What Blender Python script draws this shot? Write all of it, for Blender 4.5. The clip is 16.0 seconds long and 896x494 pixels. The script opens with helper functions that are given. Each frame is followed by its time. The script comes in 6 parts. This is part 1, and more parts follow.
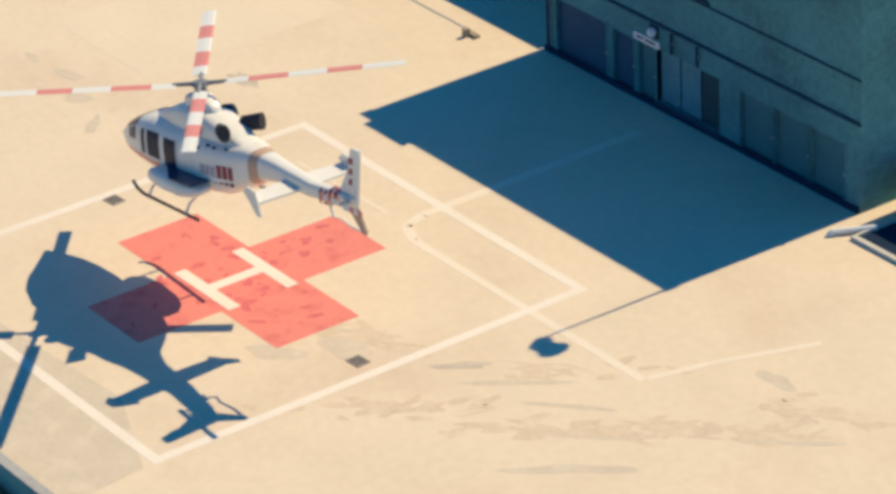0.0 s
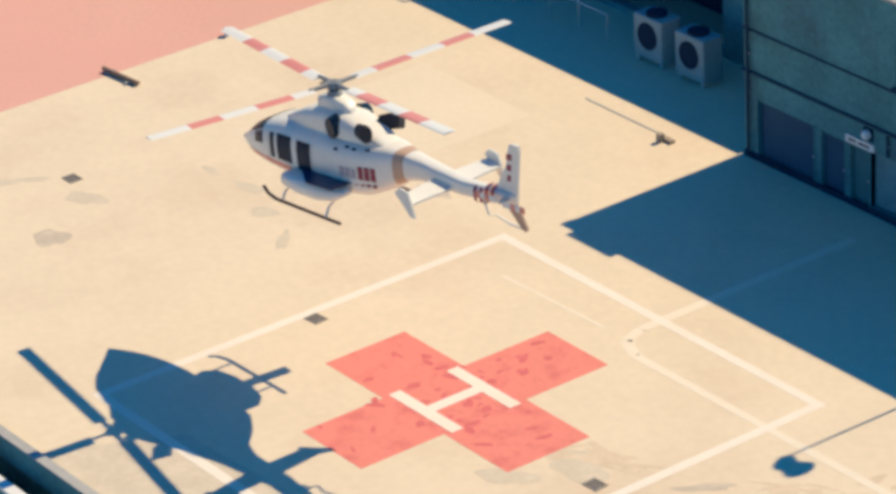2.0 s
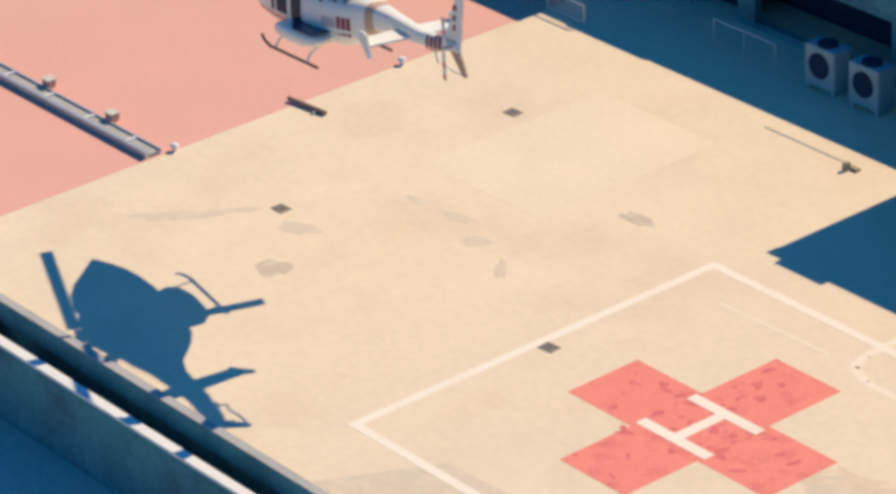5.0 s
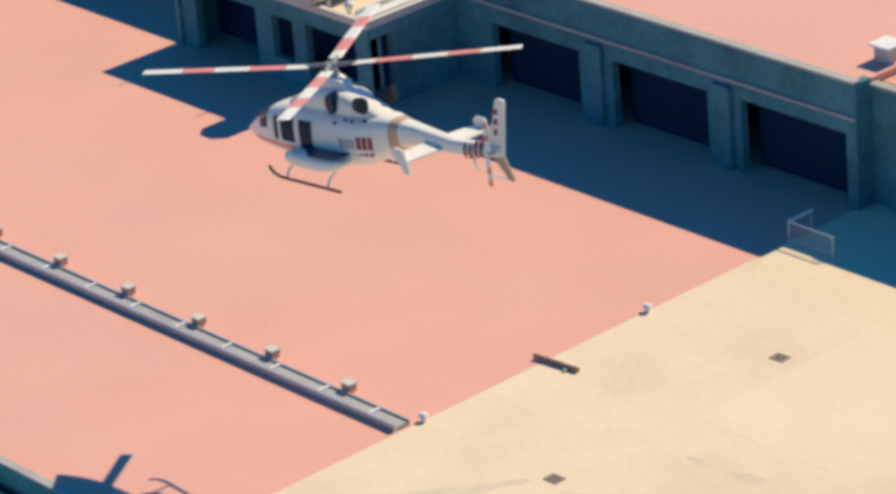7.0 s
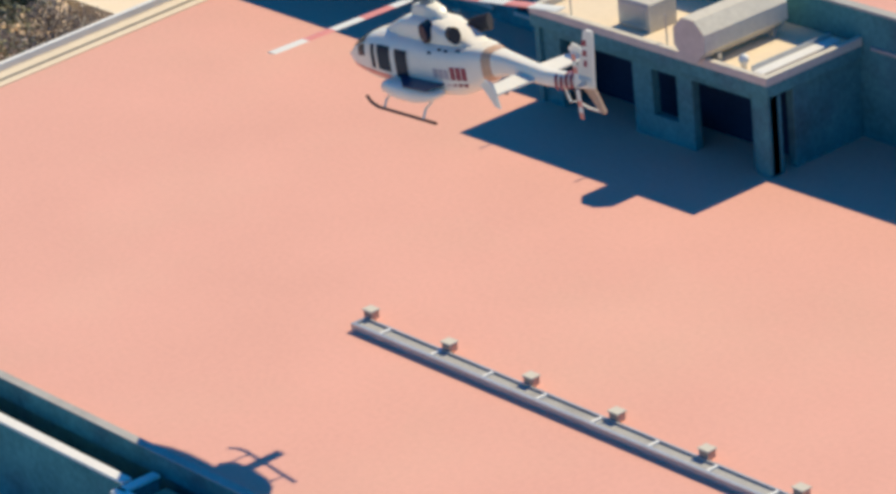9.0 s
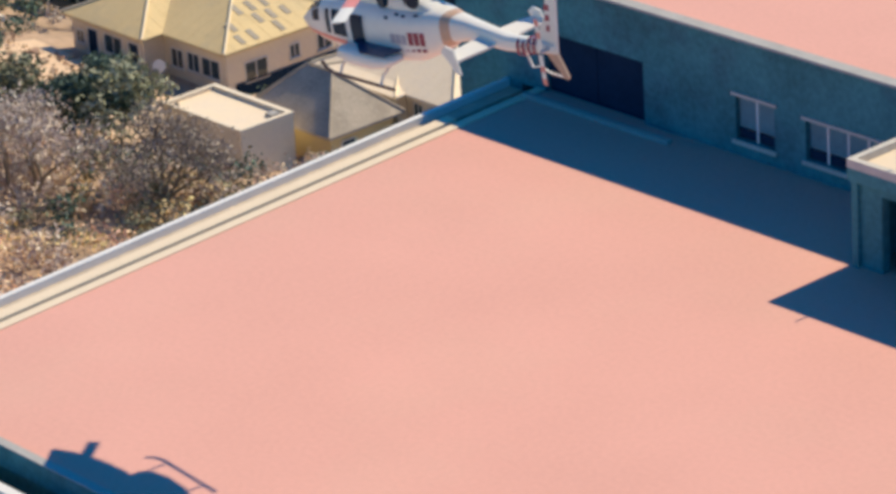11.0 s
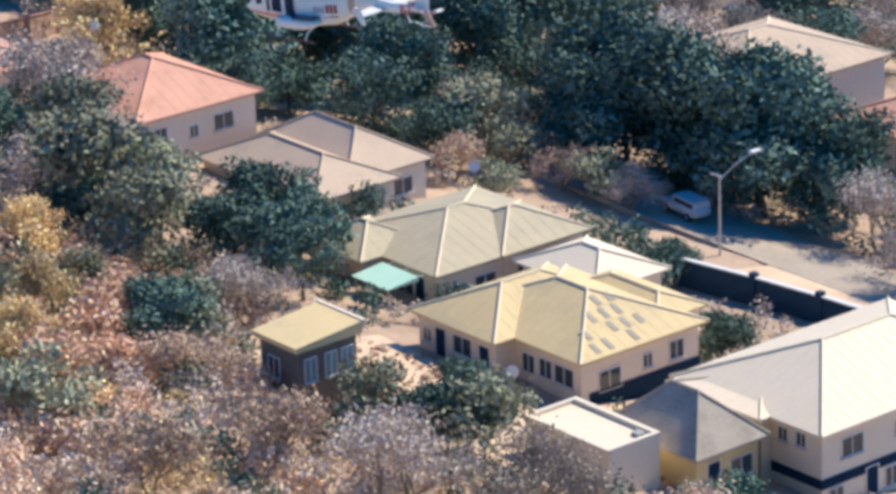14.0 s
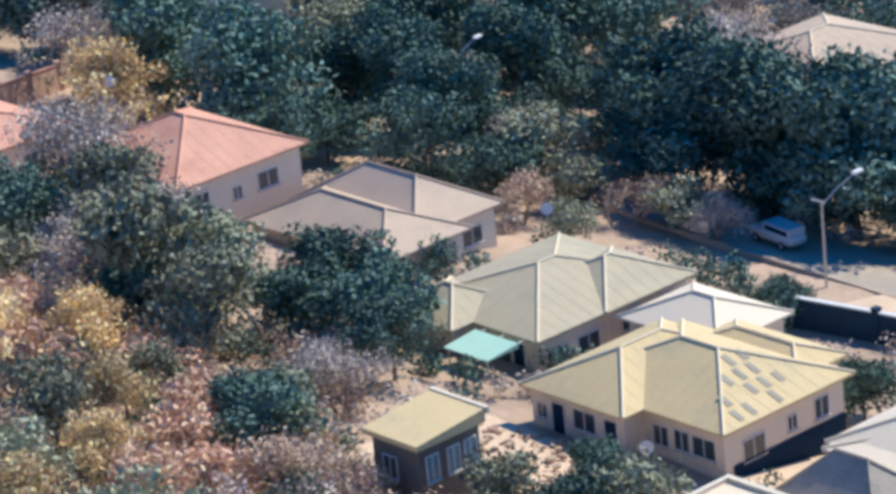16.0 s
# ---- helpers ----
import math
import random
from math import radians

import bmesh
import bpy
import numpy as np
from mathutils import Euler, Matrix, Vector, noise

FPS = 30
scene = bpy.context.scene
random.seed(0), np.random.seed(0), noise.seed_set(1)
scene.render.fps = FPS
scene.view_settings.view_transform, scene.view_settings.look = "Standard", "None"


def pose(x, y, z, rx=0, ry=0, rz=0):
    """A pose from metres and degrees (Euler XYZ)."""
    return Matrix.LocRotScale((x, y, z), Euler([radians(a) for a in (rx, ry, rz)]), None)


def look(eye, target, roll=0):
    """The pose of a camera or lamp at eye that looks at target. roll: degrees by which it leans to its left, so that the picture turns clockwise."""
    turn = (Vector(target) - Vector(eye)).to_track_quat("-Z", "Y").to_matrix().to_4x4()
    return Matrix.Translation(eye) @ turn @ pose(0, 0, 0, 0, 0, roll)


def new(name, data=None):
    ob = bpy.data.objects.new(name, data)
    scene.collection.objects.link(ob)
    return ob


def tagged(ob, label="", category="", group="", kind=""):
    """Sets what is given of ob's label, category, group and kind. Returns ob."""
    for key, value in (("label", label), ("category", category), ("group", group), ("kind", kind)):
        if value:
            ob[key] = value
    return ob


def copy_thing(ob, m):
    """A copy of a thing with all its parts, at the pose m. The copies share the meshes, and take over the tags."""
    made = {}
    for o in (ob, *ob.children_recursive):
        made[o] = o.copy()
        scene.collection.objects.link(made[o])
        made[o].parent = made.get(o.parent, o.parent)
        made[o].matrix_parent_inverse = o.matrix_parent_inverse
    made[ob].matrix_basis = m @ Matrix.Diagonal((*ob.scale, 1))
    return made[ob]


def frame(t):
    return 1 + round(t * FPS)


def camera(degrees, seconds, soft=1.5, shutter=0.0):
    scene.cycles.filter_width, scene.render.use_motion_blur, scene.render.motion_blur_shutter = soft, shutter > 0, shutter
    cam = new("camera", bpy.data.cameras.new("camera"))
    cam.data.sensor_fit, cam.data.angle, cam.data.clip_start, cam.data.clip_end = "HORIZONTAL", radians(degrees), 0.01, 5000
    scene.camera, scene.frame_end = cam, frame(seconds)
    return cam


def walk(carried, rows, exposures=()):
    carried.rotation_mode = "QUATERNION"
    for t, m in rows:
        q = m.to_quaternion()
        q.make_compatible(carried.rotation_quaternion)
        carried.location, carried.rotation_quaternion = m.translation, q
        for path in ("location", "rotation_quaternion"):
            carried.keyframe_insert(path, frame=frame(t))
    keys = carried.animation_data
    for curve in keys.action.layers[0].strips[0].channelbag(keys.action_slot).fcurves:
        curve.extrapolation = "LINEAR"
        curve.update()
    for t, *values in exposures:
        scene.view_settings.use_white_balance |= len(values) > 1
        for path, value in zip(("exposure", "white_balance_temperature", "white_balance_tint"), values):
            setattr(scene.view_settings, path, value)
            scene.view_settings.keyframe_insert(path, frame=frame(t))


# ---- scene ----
cam = camera(13.5, 16.0, soft=3.6)
PATH = [
    (0, (88.317, -54.578, 55.207), (86.8766, -53.5629, 54.2607), -2.69),
    (0.5, (86.539, -55.670, 54.904), (85.0838, -54.6524, 53.9835), -2.90),
    (1, (84.563, -56.555, 54.476), (83.1287, -55.5184, 53.5446), -2.10),
    (1.5, (82.534, -57.248, 54.117), (81.0951, -56.2143, 53.1885), -2.48),
    (2, (80.147, -57.958, 53.774), (78.6982, -56.9138, 52.8728), -3.33),
    (2.5, (77.769, -58.651, 53.463), (76.3008, -57.6009, 52.6021), -4.01),
    (3, (75.445, -59.314, 53.197), (73.9842, -58.2382, 52.3541), -3.95),
    (3.2, (74.545, -59.589, 53.110), (73.1025, -58.4933, 52.2624), -3.63),
    (3.5, (73.948, -60.652, 53.490), (72.5276, -59.5369, 52.6298), -3.17),
    (4, (74.238, -63.605, 55.036), (72.8437, -62.4789, 54.1475), -2.55),
    (4.5, (74.889, -67.079, 56.948), (73.5089, -65.9565, 56.0338), -2.19),
    (5, (74.468, -69.969, 58.331), (73.0885, -68.8531, 57.4082), -2.22),
    (5.3, (73.102, -70.965, 58.536), (71.7182, -69.8480, 57.6207), -2.47),
    (5.5, (71.548, -71.182, 58.300), (70.1591, -70.0618, 57.3969), -2.75),
    (6, (67.497, -71.587, 57.644), (66.1067, -70.4298, 56.7899), -2.97),
    (6.5, (63.639, -72.063, 57.232), (62.2574, -70.8813, 56.3982), -3.40),
    (7, (59.467, -72.300, 56.712), (58.0858, -71.1191, 55.8779), -4.81),
    (7.5, (55.299, -72.287, 56.002), (53.9033, -71.1158, 55.1778), -5.81),
    (8, (51.240, -72.044, 55.135), (49.8410, -70.8727, 54.3167), -6.11),
    (8.5, (47.106, -71.650, 54.210), (45.6944, -70.4931, 53.3929), -6.27),
    (8.7, (45.341, -71.517, 53.853), (43.9248, -70.3658, 53.0348), -6.00),
    (9, (42.496, -71.343, 53.324), (41.0718, -70.1992, 52.5099), -5.72),
    (9.5, (37.314, -71.103, 52.477), (35.8908, -69.9594, 51.6604), -5.57),
    (10, (31.766, -70.898, 51.706), (30.3544, -69.7435, 50.8847), -5.45),
    (10.5, (26.067, -70.699, 51.045), (24.6673, -69.5248, 50.2315), -4.94),
    (10.8, (22.664, -70.570, 50.718), (21.2680, -69.3811, 49.9186), -4.26),
    (11, (20.429, -70.476, 50.532), (19.0329, -69.2767, 49.7491), -3.61),
    (11.1, (22.789, -72.617, 51.897), (21.3875, -71.4182, 51.1231), -3.71),
    (11.2, (25.149, -74.758, 53.262), (23.7450, -73.5600, 52.4915), -3.81),
    (11.3, (27.510, -76.899, 54.626), (26.0998, -75.7038, 53.8619), -3.91),
    (11.4, (29.870, -79.040, 55.991), (28.4557, -77.8442, 55.2355), -4.01),
    (11.5, (32.230, -81.181, 57.356), (30.8153, -79.9843, 56.6029), -4.11),
    (12, (29.321, -81.058, 57.873), (27.9002, -79.8698, 57.1170), -4.46),
    (12.5, (24.593, -81.063, 58.287), (23.1648, -79.8751, 57.5460), -3.49),
    (13, (19.094, -80.355, 58.316), (17.6582, -79.1608, 57.5999), -2.70),
    (13.5, (13.245, -79.058, 57.965), (11.7955, -77.8757, 57.2576), -2.16),
    (14, (7.002, -77.283, 57.540), (5.5410, -76.1054, 56.8473), -1.90),
    (14.5, (0.815, -75.687, 56.860), (-0.6566, -74.5153, 56.1810), -2.34),
    (15, (-5.441, -74.243, 56.298), (-6.9039, -73.0601, 55.6177), -2.88),
    (15.5, (-11.905, -72.830, 55.953), (-13.3355, -71.6308, 55.2334), -4.56),
    (16, (-18.565, -71.385, 55.741), (-19.9862, -70.1709, 55.0298), -5.68),
]
walk(cam, [(t, look(eye, target, roll)) for t, eye, target, roll in PATH], exposures=[(0, 0.0, 7200, 5), (1.5, 0.03, 7100, 6), (2.5, 0.06, 7050, 7), (3, 0.02, 6850, 12), (5.5, 0.0, 6950, 9), (8.5, 0.07, 6900, 4), (11, 0.06, 6650, 7), (12, 0.1, 6400, 7), (13, 0.2, 5850, 8), (14.3, 0.34, 5700, 8), (16, 0.2, 5350, 6)])

# world, sun and exposure
SUN_ELEVATION, SUN_TURN = 45.0, 1.0      # the sun stands over +y
world = bpy.data.worlds.new("world")
scene.world = world
world.use_nodes = True
wn, wl = world.node_tree.nodes, world.node_tree.links
sky = wn.new("ShaderNodeTexSky")
sky.sky_type = "NISHITA"
sky.sun_disc = False
sky.sun_elevation, sky.sun_rotation = radians(SUN_ELEVATION), radians(SUN_TURN)
sky.air_density, sky.dust_density, sky.ozone_density = 1.0, 0.3, 4.0
tint = wn.new("ShaderNodeMix")
tint.data_type, tint.blend_type = "RGBA", "MULTIPLY"
tint.inputs["Factor"].default_value = 1.0
tint.inputs["B"].default_value = (0.035, 0.53, 0.92, 1)
wl.new(sky.outputs[0], tint.inputs["A"])
wl.new(tint.outputs["Result"], wn["Background"].inputs[0])
wn["Background"].inputs[1].default_value = 0.14
sun = new("sun", bpy.data.lights.new("sun", "SUN"))
sun.data.energy, sun.data.angle, sun.data.color = 4.9, radians(0.5), (1.0, 0.83, 0.585)
a, b = radians(SUN_ELEVATION), radians(SUN_TURN)
sun.matrix_world = look((0, 0, 0), (-math.sin(b) * math.cos(a), -math.cos(b) * math.cos(a), -math.sin(a)))


# materials
def mat(name, color, rough=0.8, var=0.12, size=0.6, fine=6.0, bump=0.15, metal=0.0, spec=0.3, second=None, amount=0.5, big=0.12, each=0.0):
    """A surface with grain at two scales; second: colour of stains; each: how far single pieces differ."""
    m = bpy.data.materials.new(name)
    m.use_nodes = True
    n, l = m.node_tree.nodes, m.node_tree.links
    p = n["Principled BSDF"]
    p.inputs["Roughness"].default_value, p.inputs["Metallic"].default_value = rough, metal
    p.inputs["Specular IOR Level"].default_value = spec
    geo = n.new("ShaderNodeNewGeometry")
    g1, g2 = n.new("ShaderNodeTexNoise"), n.new("ShaderNodeTexNoise")
    g1.inputs["Scale"].default_value, g2.inputs["Scale"].default_value = size, fine
    g1.inputs["Detail"].default_value = g2.inputs["Detail"].default_value = 5
    co = n.new("ShaderNodeTexCoord").outputs["Object"]
    l.new(co, g1.inputs["Vector"])
    l.new(co, g2.inputs["Vector"])
    add = n.new("ShaderNodeMath")
    add.operation = "ADD"
    l.new(g1.outputs[0], add.inputs[0])
    l.new(g2.outputs[0], add.inputs[1])
    ramp = n.new("ShaderNodeMapRange")
    ramp.inputs["From Min"].default_value, ramp.inputs["From Max"].default_value = 0.7, 1.3
    ramp.inputs["To Min"].default_value, ramp.inputs["To Max"].default_value = 1 - var, 1 + var
    l.new(add.outputs[0], ramp.inputs["Value"])
    base = n.new("ShaderNodeRGB").outputs[0]
    base.default_value = (*color, 1)
    if second:
        st, step = n.new("ShaderNodeTexNoise"), n.new("ShaderNodeMapRange")
        st.inputs["Scale"].default_value, st.inputs["Detail"].default_value = big, 6
        st.inputs["Roughness"].default_value = 0.62
        l.new(co, st.inputs["Vector"])
        step.inputs["From Min"].default_value, step.inputs["From Max"].default_value = 0.5, 0.72
        step.inputs["To Max"].default_value = amount
        l.new(st.outputs[0], step.inputs["Value"])
        mix = n.new("ShaderNodeMix")
        mix.data_type = "RGBA"
        l.new(step.outputs[0], mix.inputs["Factor"])
        l.new(base, mix.inputs["A"])
        mix.inputs["B"].default_value = (*second, 1)
        base = mix.outputs["Result"]
    hue = n.new("ShaderNodeHueSaturation")
    l.new(base, hue.inputs["Color"])
    l.new(ramp.outputs[0], hue.inputs["Value"])
    if each:
        r1, r2 = n.new("ShaderNodeMapRange"), n.new("ShaderNodeMath")
        r1.inputs["To Min"].default_value, r1.inputs["To Max"].default_value = 1 - each, 1 + each
        l.new(geo.outputs["Random Per Island"], r1.inputs["Value"])
        r2.operation = "MULTIPLY"
        l.new(r1.outputs[0], r2.inputs[0])
        l.new(ramp.outputs[0], r2.inputs[1])
        own, r3, r4 = n.new("ShaderNodeObjectInfo"), n.new("ShaderNodeMapRange"), n.new("ShaderNodeMath")
        r3.inputs["To Min"].default_value, r3.inputs["To Max"].default_value = 0.72, 1.36
        l.new(own.outputs["Random"], r3.inputs["Value"])
        r4.operation = "MULTIPLY"
        l.new(r2.outputs[0], r4.inputs[0])
        l.new(r3.outputs[0], r4.inputs[1])
        l.new(r4.outputs[0], hue.inputs["Value"])
        h1 = n.new("ShaderNodeMapRange")
        h1.inputs["To Min"].default_value, h1.inputs["To Max"].default_value = 0.47, 0.53
        l.new(geo.outputs["Random Per Island"], h1.inputs["Value"])
        l.new(h1.outputs[0], hue.inputs["Hue"])
    l.new(hue.outputs[0], p.inputs["Base Color"])
    if bump:
        bp = n.new("ShaderNodeBump")
        bp.inputs["Strength"].default_value, bp.inputs["Distance"].default_value = bump, 0.02
        l.new(g2.outputs[0], bp.inputs["Height"])
        l.new(bp.outputs[0], p.inputs["Normal"])
    return m


CREAM = mat("screed", (0.77, 0.635, 0.465), 0.9, 0.05, 0.25, 3.0, 0.2, second=(0.67, 0.51, 0.37), amount=0.6, big=0.16)
CREAM_LIGHT = mat("screed_repair", (0.79, 0.66, 0.49), 0.9, 0.04, 0.3, 4.0, 0.2)
SALMON = mat("red_roof_paint", (0.74, 0.39, 0.32), 0.85, 0.05, 0.15, 5.0, 0.15, second=(0.7, 0.42, 0.33), amount=0.6, big=0.06)
CROSS = mat("red_marking_paint", (0.83, 0.25, 0.2), 0.8, 0.06, 0.8, 5.0, 0.1, second=(0.62, 0.13, 0.13), amount=0.75, big=0.9)
LINE = mat("white_marking_paint", (0.86, 0.77, 0.65), 0.8, 0.04, 1.0, 8.0, 0.1, second=(0.8, 0.68, 0.54), amount=0.7, big=0.5)
LINE_OLD = mat("worn_marking_paint", (0.84, 0.73, 0.58), 0.85, 0.04, 1.0, 8.0, 0.1, second=(0.79, 0.67, 0.51), amount=0.95, big=0.5)
STAIN = mat("grey_stain", (0.56, 0.47, 0.37), 0.95, 0.1, 1.2, 5.0, 0.1, second=(0.72, 0.6, 0.46), amount=1.0, big=1.6)
STAIN_SOFT = mat("faded_stain", (0.65, 0.55, 0.42), 0.95, 0.06, 1.2, 5.0, 0.1, second=(0.74, 0.63, 0.49), amount=0.9, big=1.1)
# Base colour carries the teal shade on these walls; stains are weathering.
WALL = mat("weathered_shade_tinted_plaster", (0.075, 0.245, 0.265), 0.9, 0.25, 0.5, 5.0, 0.25, second=(0.06, 0.1, 0.14), amount=0.7, big=0.35)
WALL_PALE = mat("pale_plaster", (0.62, 0.58, 0.5), 0.9, 0.1, 0.5, 5.0, 0.2, second=(0.45, 0.42, 0.38), amount=0.6, big=0.5)
# Blue-black for dark doors and panels; also puts shade into the bays' depths.
DARKWALL = mat("dark_panel_and_shade", (0.014, 0.034, 0.07), 0.9, 0.15, 0.8, 6.0, 0.1, spec=0.1)
NAVY = mat("dark_blue_trim", (0.02, 0.06, 0.1), 0.85, 0.15, 0.8, 6.0, 0.1, spec=0.1)
STEEL = mat("galvanised_steel", (0.55, 0.56, 0.56), 0.45, 0.1, 1.0, 10.0, 0.1, metal=0.6)
GREY = mat("grey_coping", (0.42, 0.41, 0.39), 0.85, 0.1, 0.8, 6.0, 0.2, second=(0.3, 0.29, 0.28), amount=0.6, big=0.6)
WHITE = mat("white_paint", (0.78, 0.77, 0.74), 0.6, 0.05, 0.8, 6.0, 0.08)
BLACK = mat("dark_rubber", (0.04, 0.04, 0.045), 0.7, 0.2, 1.0, 8.0, 0.1)
TERRA = mat("terracotta_post", (0.62, 0.36, 0.26), 0.8, 0.1, 2.0, 9.0, 0.1)
HELI_WHITE = mat("aircraft_white", (0.83, 0.8, 0.71), 0.35, 0.03, 0.8, 4.0, 0.0, spec=0.5)
HELI_RED = mat("aircraft_red", (0.77, 0.27, 0.21), 0.4, 0.05, 1.0, 5.0, 0.0, spec=0.5)
HELI_MAROON = mat("aircraft_maroon", (0.3, 0.04, 0.07), 0.4, 0.08, 1.0, 5.0, 0.0, spec=0.5)
HELI_BLUE = mat("aircraft_blue", (0.015, 0.03, 0.1), 0.35, 0.08, 1.0, 5.0, 0.0, spec=0.5)
HELI_ORANGE = mat("aircraft_orange", (0.56, 0.38, 0.27), 0.45, 0.1, 1.0, 5.0, 0.0)
GLASS_DARK = mat("tinted_glass", (0.008, 0.028, 0.055), 0.22, 0.0, 1.0, 1.0, 0.0, spec=0.12)
PANE = mat("window_glass", (0.05, 0.07, 0.08), 0.08, 0.1, 0.7, 1.0, 0.0, spec=0.6)
PANE_PALE = mat("curtained_glass", (0.12, 0.27, 0.31), 0.35, 0.15, 1.2, 4.0, 0.0, spec=0.6)
SOIL = mat("dry_soil", (0.5, 0.36, 0.26), 0.95, 0.14, 0.3, 2.0, 0.4, second=(0.3, 0.23, 0.17), amount=0.8, big=0.09)
ROAD = mat("dusty_road", (0.42, 0.35, 0.28), 0.92, 0.1, 0.3, 3.0, 0.3, second=(0.55, 0.43, 0.31), amount=0.8, big=0.15)
DIRT = mat("pale_sand", (0.7, 0.52, 0.36), 0.95, 0.1, 0.4, 3.0, 0.3, second=(0.55, 0.37, 0.25), amount=0.8, big=0.25)
BARK = mat("bark", (0.17, 0.14, 0.13), 0.95, 0.2, 1.0, 9.0, 0.4)
GREEN = mat("dark_green_leaves", (0.13, 0.195, 0.15), 0.75, 0.3, 0.25, 2.0, 0.0, spec=0.15, each=0.4)
OLIVE = mat("olive_leaves", (0.36, 0.36, 0.24), 0.75, 0.25, 0.25, 2.0, 0.0, spec=0.15, each=0.35)
YELLOW = mat("yellow_dry_leaves", (0.78, 0.6, 0.33), 0.8, 0.25, 0.25, 2.0, 0.0, spec=0.1, each=0.28)
BROWN = mat("dry_twigs", (0.62, 0.46, 0.34), 0.9, 0.25, 0.25, 2.0, 0.0, spec=0.08, each=0.28)
GREYTWIG = mat("grey_dry_twigs", (0.52, 0.44, 0.38), 0.9, 0.25, 0.25, 2.0, 0.0, spec=0.08, each=0.28)
RUST = mat("rusty_leaves", (0.76, 0.52, 0.36), 0.85, 0.25, 0.25, 2.0, 0.0, spec=0.1, each=0.28)


# small builders
def put(ob, parent=None, label=""):
    if parent is not None:
        ob.parent = parent
    if label:
        ob["label"] = label
    return ob


def part(name, bm, material, parent=None, label="", smooth=False):
    me = bpy.data.meshes.new(name)
    bmesh.ops.recalc_face_normals(bm, faces=bm.faces[:])
    bm.to_mesh(me)
    bm.free()
    for m in material if isinstance(material, (list, tuple)) else [material]:
        me.materials.append(m)
    if smooth:
        for p in me.polygons:
            p.use_smooth = True
    return put(new(name, me), parent, label)


def thing(name, label, category, m=None, group="", kind=""):
    ob = new(name)
    if m is not None:
        ob.matrix_world = m
    return tagged(ob, label, category, group, kind)


def box(bm, x0, x1, y0, y1, z0, z1, bevel=0.0, mi=0):
    made = bmesh.ops.create_cube(bm, size=1, matrix=Matrix.Translation(((x0 + x1) / 2, (y0 + y1) / 2, (z0 + z1) / 2)) @ Matrix.Diagonal((abs(x1 - x0), abs(y1 - y0), abs(z1 - z0), 1)))
    faces = list({f for v in made["verts"] for f in v.link_faces})
    for f in faces:
        f.material_index = mi
    if bevel:
        bmesh.ops.bevel(bm, geom=list({e for f in faces for e in f.edges}), offset=bevel, segments=1, affect="EDGES")
    return bm


def boxes(*rows, bevel=0.0):
    bm = bmesh.new()
    for r in rows:
        box(bm, *r, bevel=bevel)
    return bm


def tube(bm, p0, p1, r0, r1=None, n=8):
    p0, p1 = Vector(p0), Vector(p1)
    d = p1 - p0
    bmesh.ops.create_cone(bm, cap_ends=True, segments=n, radius1=r0, radius2=r0 if r1 is None else r1, depth=d.length,
                          matrix=Matrix.Translation((p0 + p1) / 2) @ d.to_track_quat("Z", "Y").to_matrix().to_4x4())
    return bm


def pipe(bm, pts, r, n=7):
    for p, q in zip(pts, pts[1:]):
        tube(bm, p, q, r, r, n)
    return bm


def prism(bm, pts, z0, z1, mi=0):
    """An upright prism over an outline in x and y; z1 may be a list, one height a corner."""
    tops = z1 if isinstance(z1, (list, tuple)) else [z1] * len(pts)
    lo = [bm.verts.new((x, y, z0)) for x, y in pts]
    hi = [bm.verts.new((x, y, z)) for (x, y), z in zip(pts, tops)]
    k = len(pts)
    fs = [bm.faces.new(lo[::-1]), bm.faces.new(hi)]
    fs += [bm.faces.new((lo[i], lo[(i + 1) % k], hi[(i + 1) % k], hi[i])) for i in range(k)]
    for f in fs:
        f.material_index = mi
    return bm


def blob(bm, x, y, rx, ry, z, rng, n=22, h=0.004, turn=0.0):
    """A flat stain with an uneven outline."""
    pts, ph = [], [rng.uniform(0, 6.28) for _ in range(3)]
    for i in range(n):
        a = 2 * math.pi * i / n
        k = 1 + 0.16 * math.sin(2 * a + ph[0]) + 0.12 * math.sin(3 * a + ph[1]) + 0.1 * math.sin(5 * a + ph[2])
        u, v = rx * k * math.cos(a), ry * k * math.sin(a)
        pts.append((x + u * math.cos(turn) - v * math.sin(turn), y + u * math.sin(turn) + v * math.cos(turn)))
    return prism(bm, pts, z, z + h)


def wall_with_holes(x0, x1, z0, z1, y0, y1, holes):
    """A wall along x with rectangular openings (xa, xb, za, zb) that go through it."""
    bm = bmesh.new()
    xs = sorted({x0, x1, *[h[0] for h in holes], *[h[1] for h in holes]})
    for a, b in zip(xs, xs[1:]):
        cuts = sorted([(h[2], h[3]) for h in holes if h[0] <= a + 1e-6 and h[1] >= b - 1e-6])
        z = z0
        for lo, hi in cuts:
            if lo > z + 1e-4:
                box(bm, a, b, y0, y1, z, lo)
            z = hi
        if z1 > z + 1e-4:
            box(bm, a, b, y0, y1, z, z1)
    bmesh.ops.remove_doubles(bm, verts=bm.verts[:], dist=1e-4)
    return bm


def ground_z(x, y):
    y, x = max(-150.0, min(260.0, y)), max(-420.0, min(60.0, x))
    return -30.7 - 0.17 * (y - 61) - 0.05 * (max(x, -158.0) + 158) - 0.012 * (min(x, -158.0) + 158)


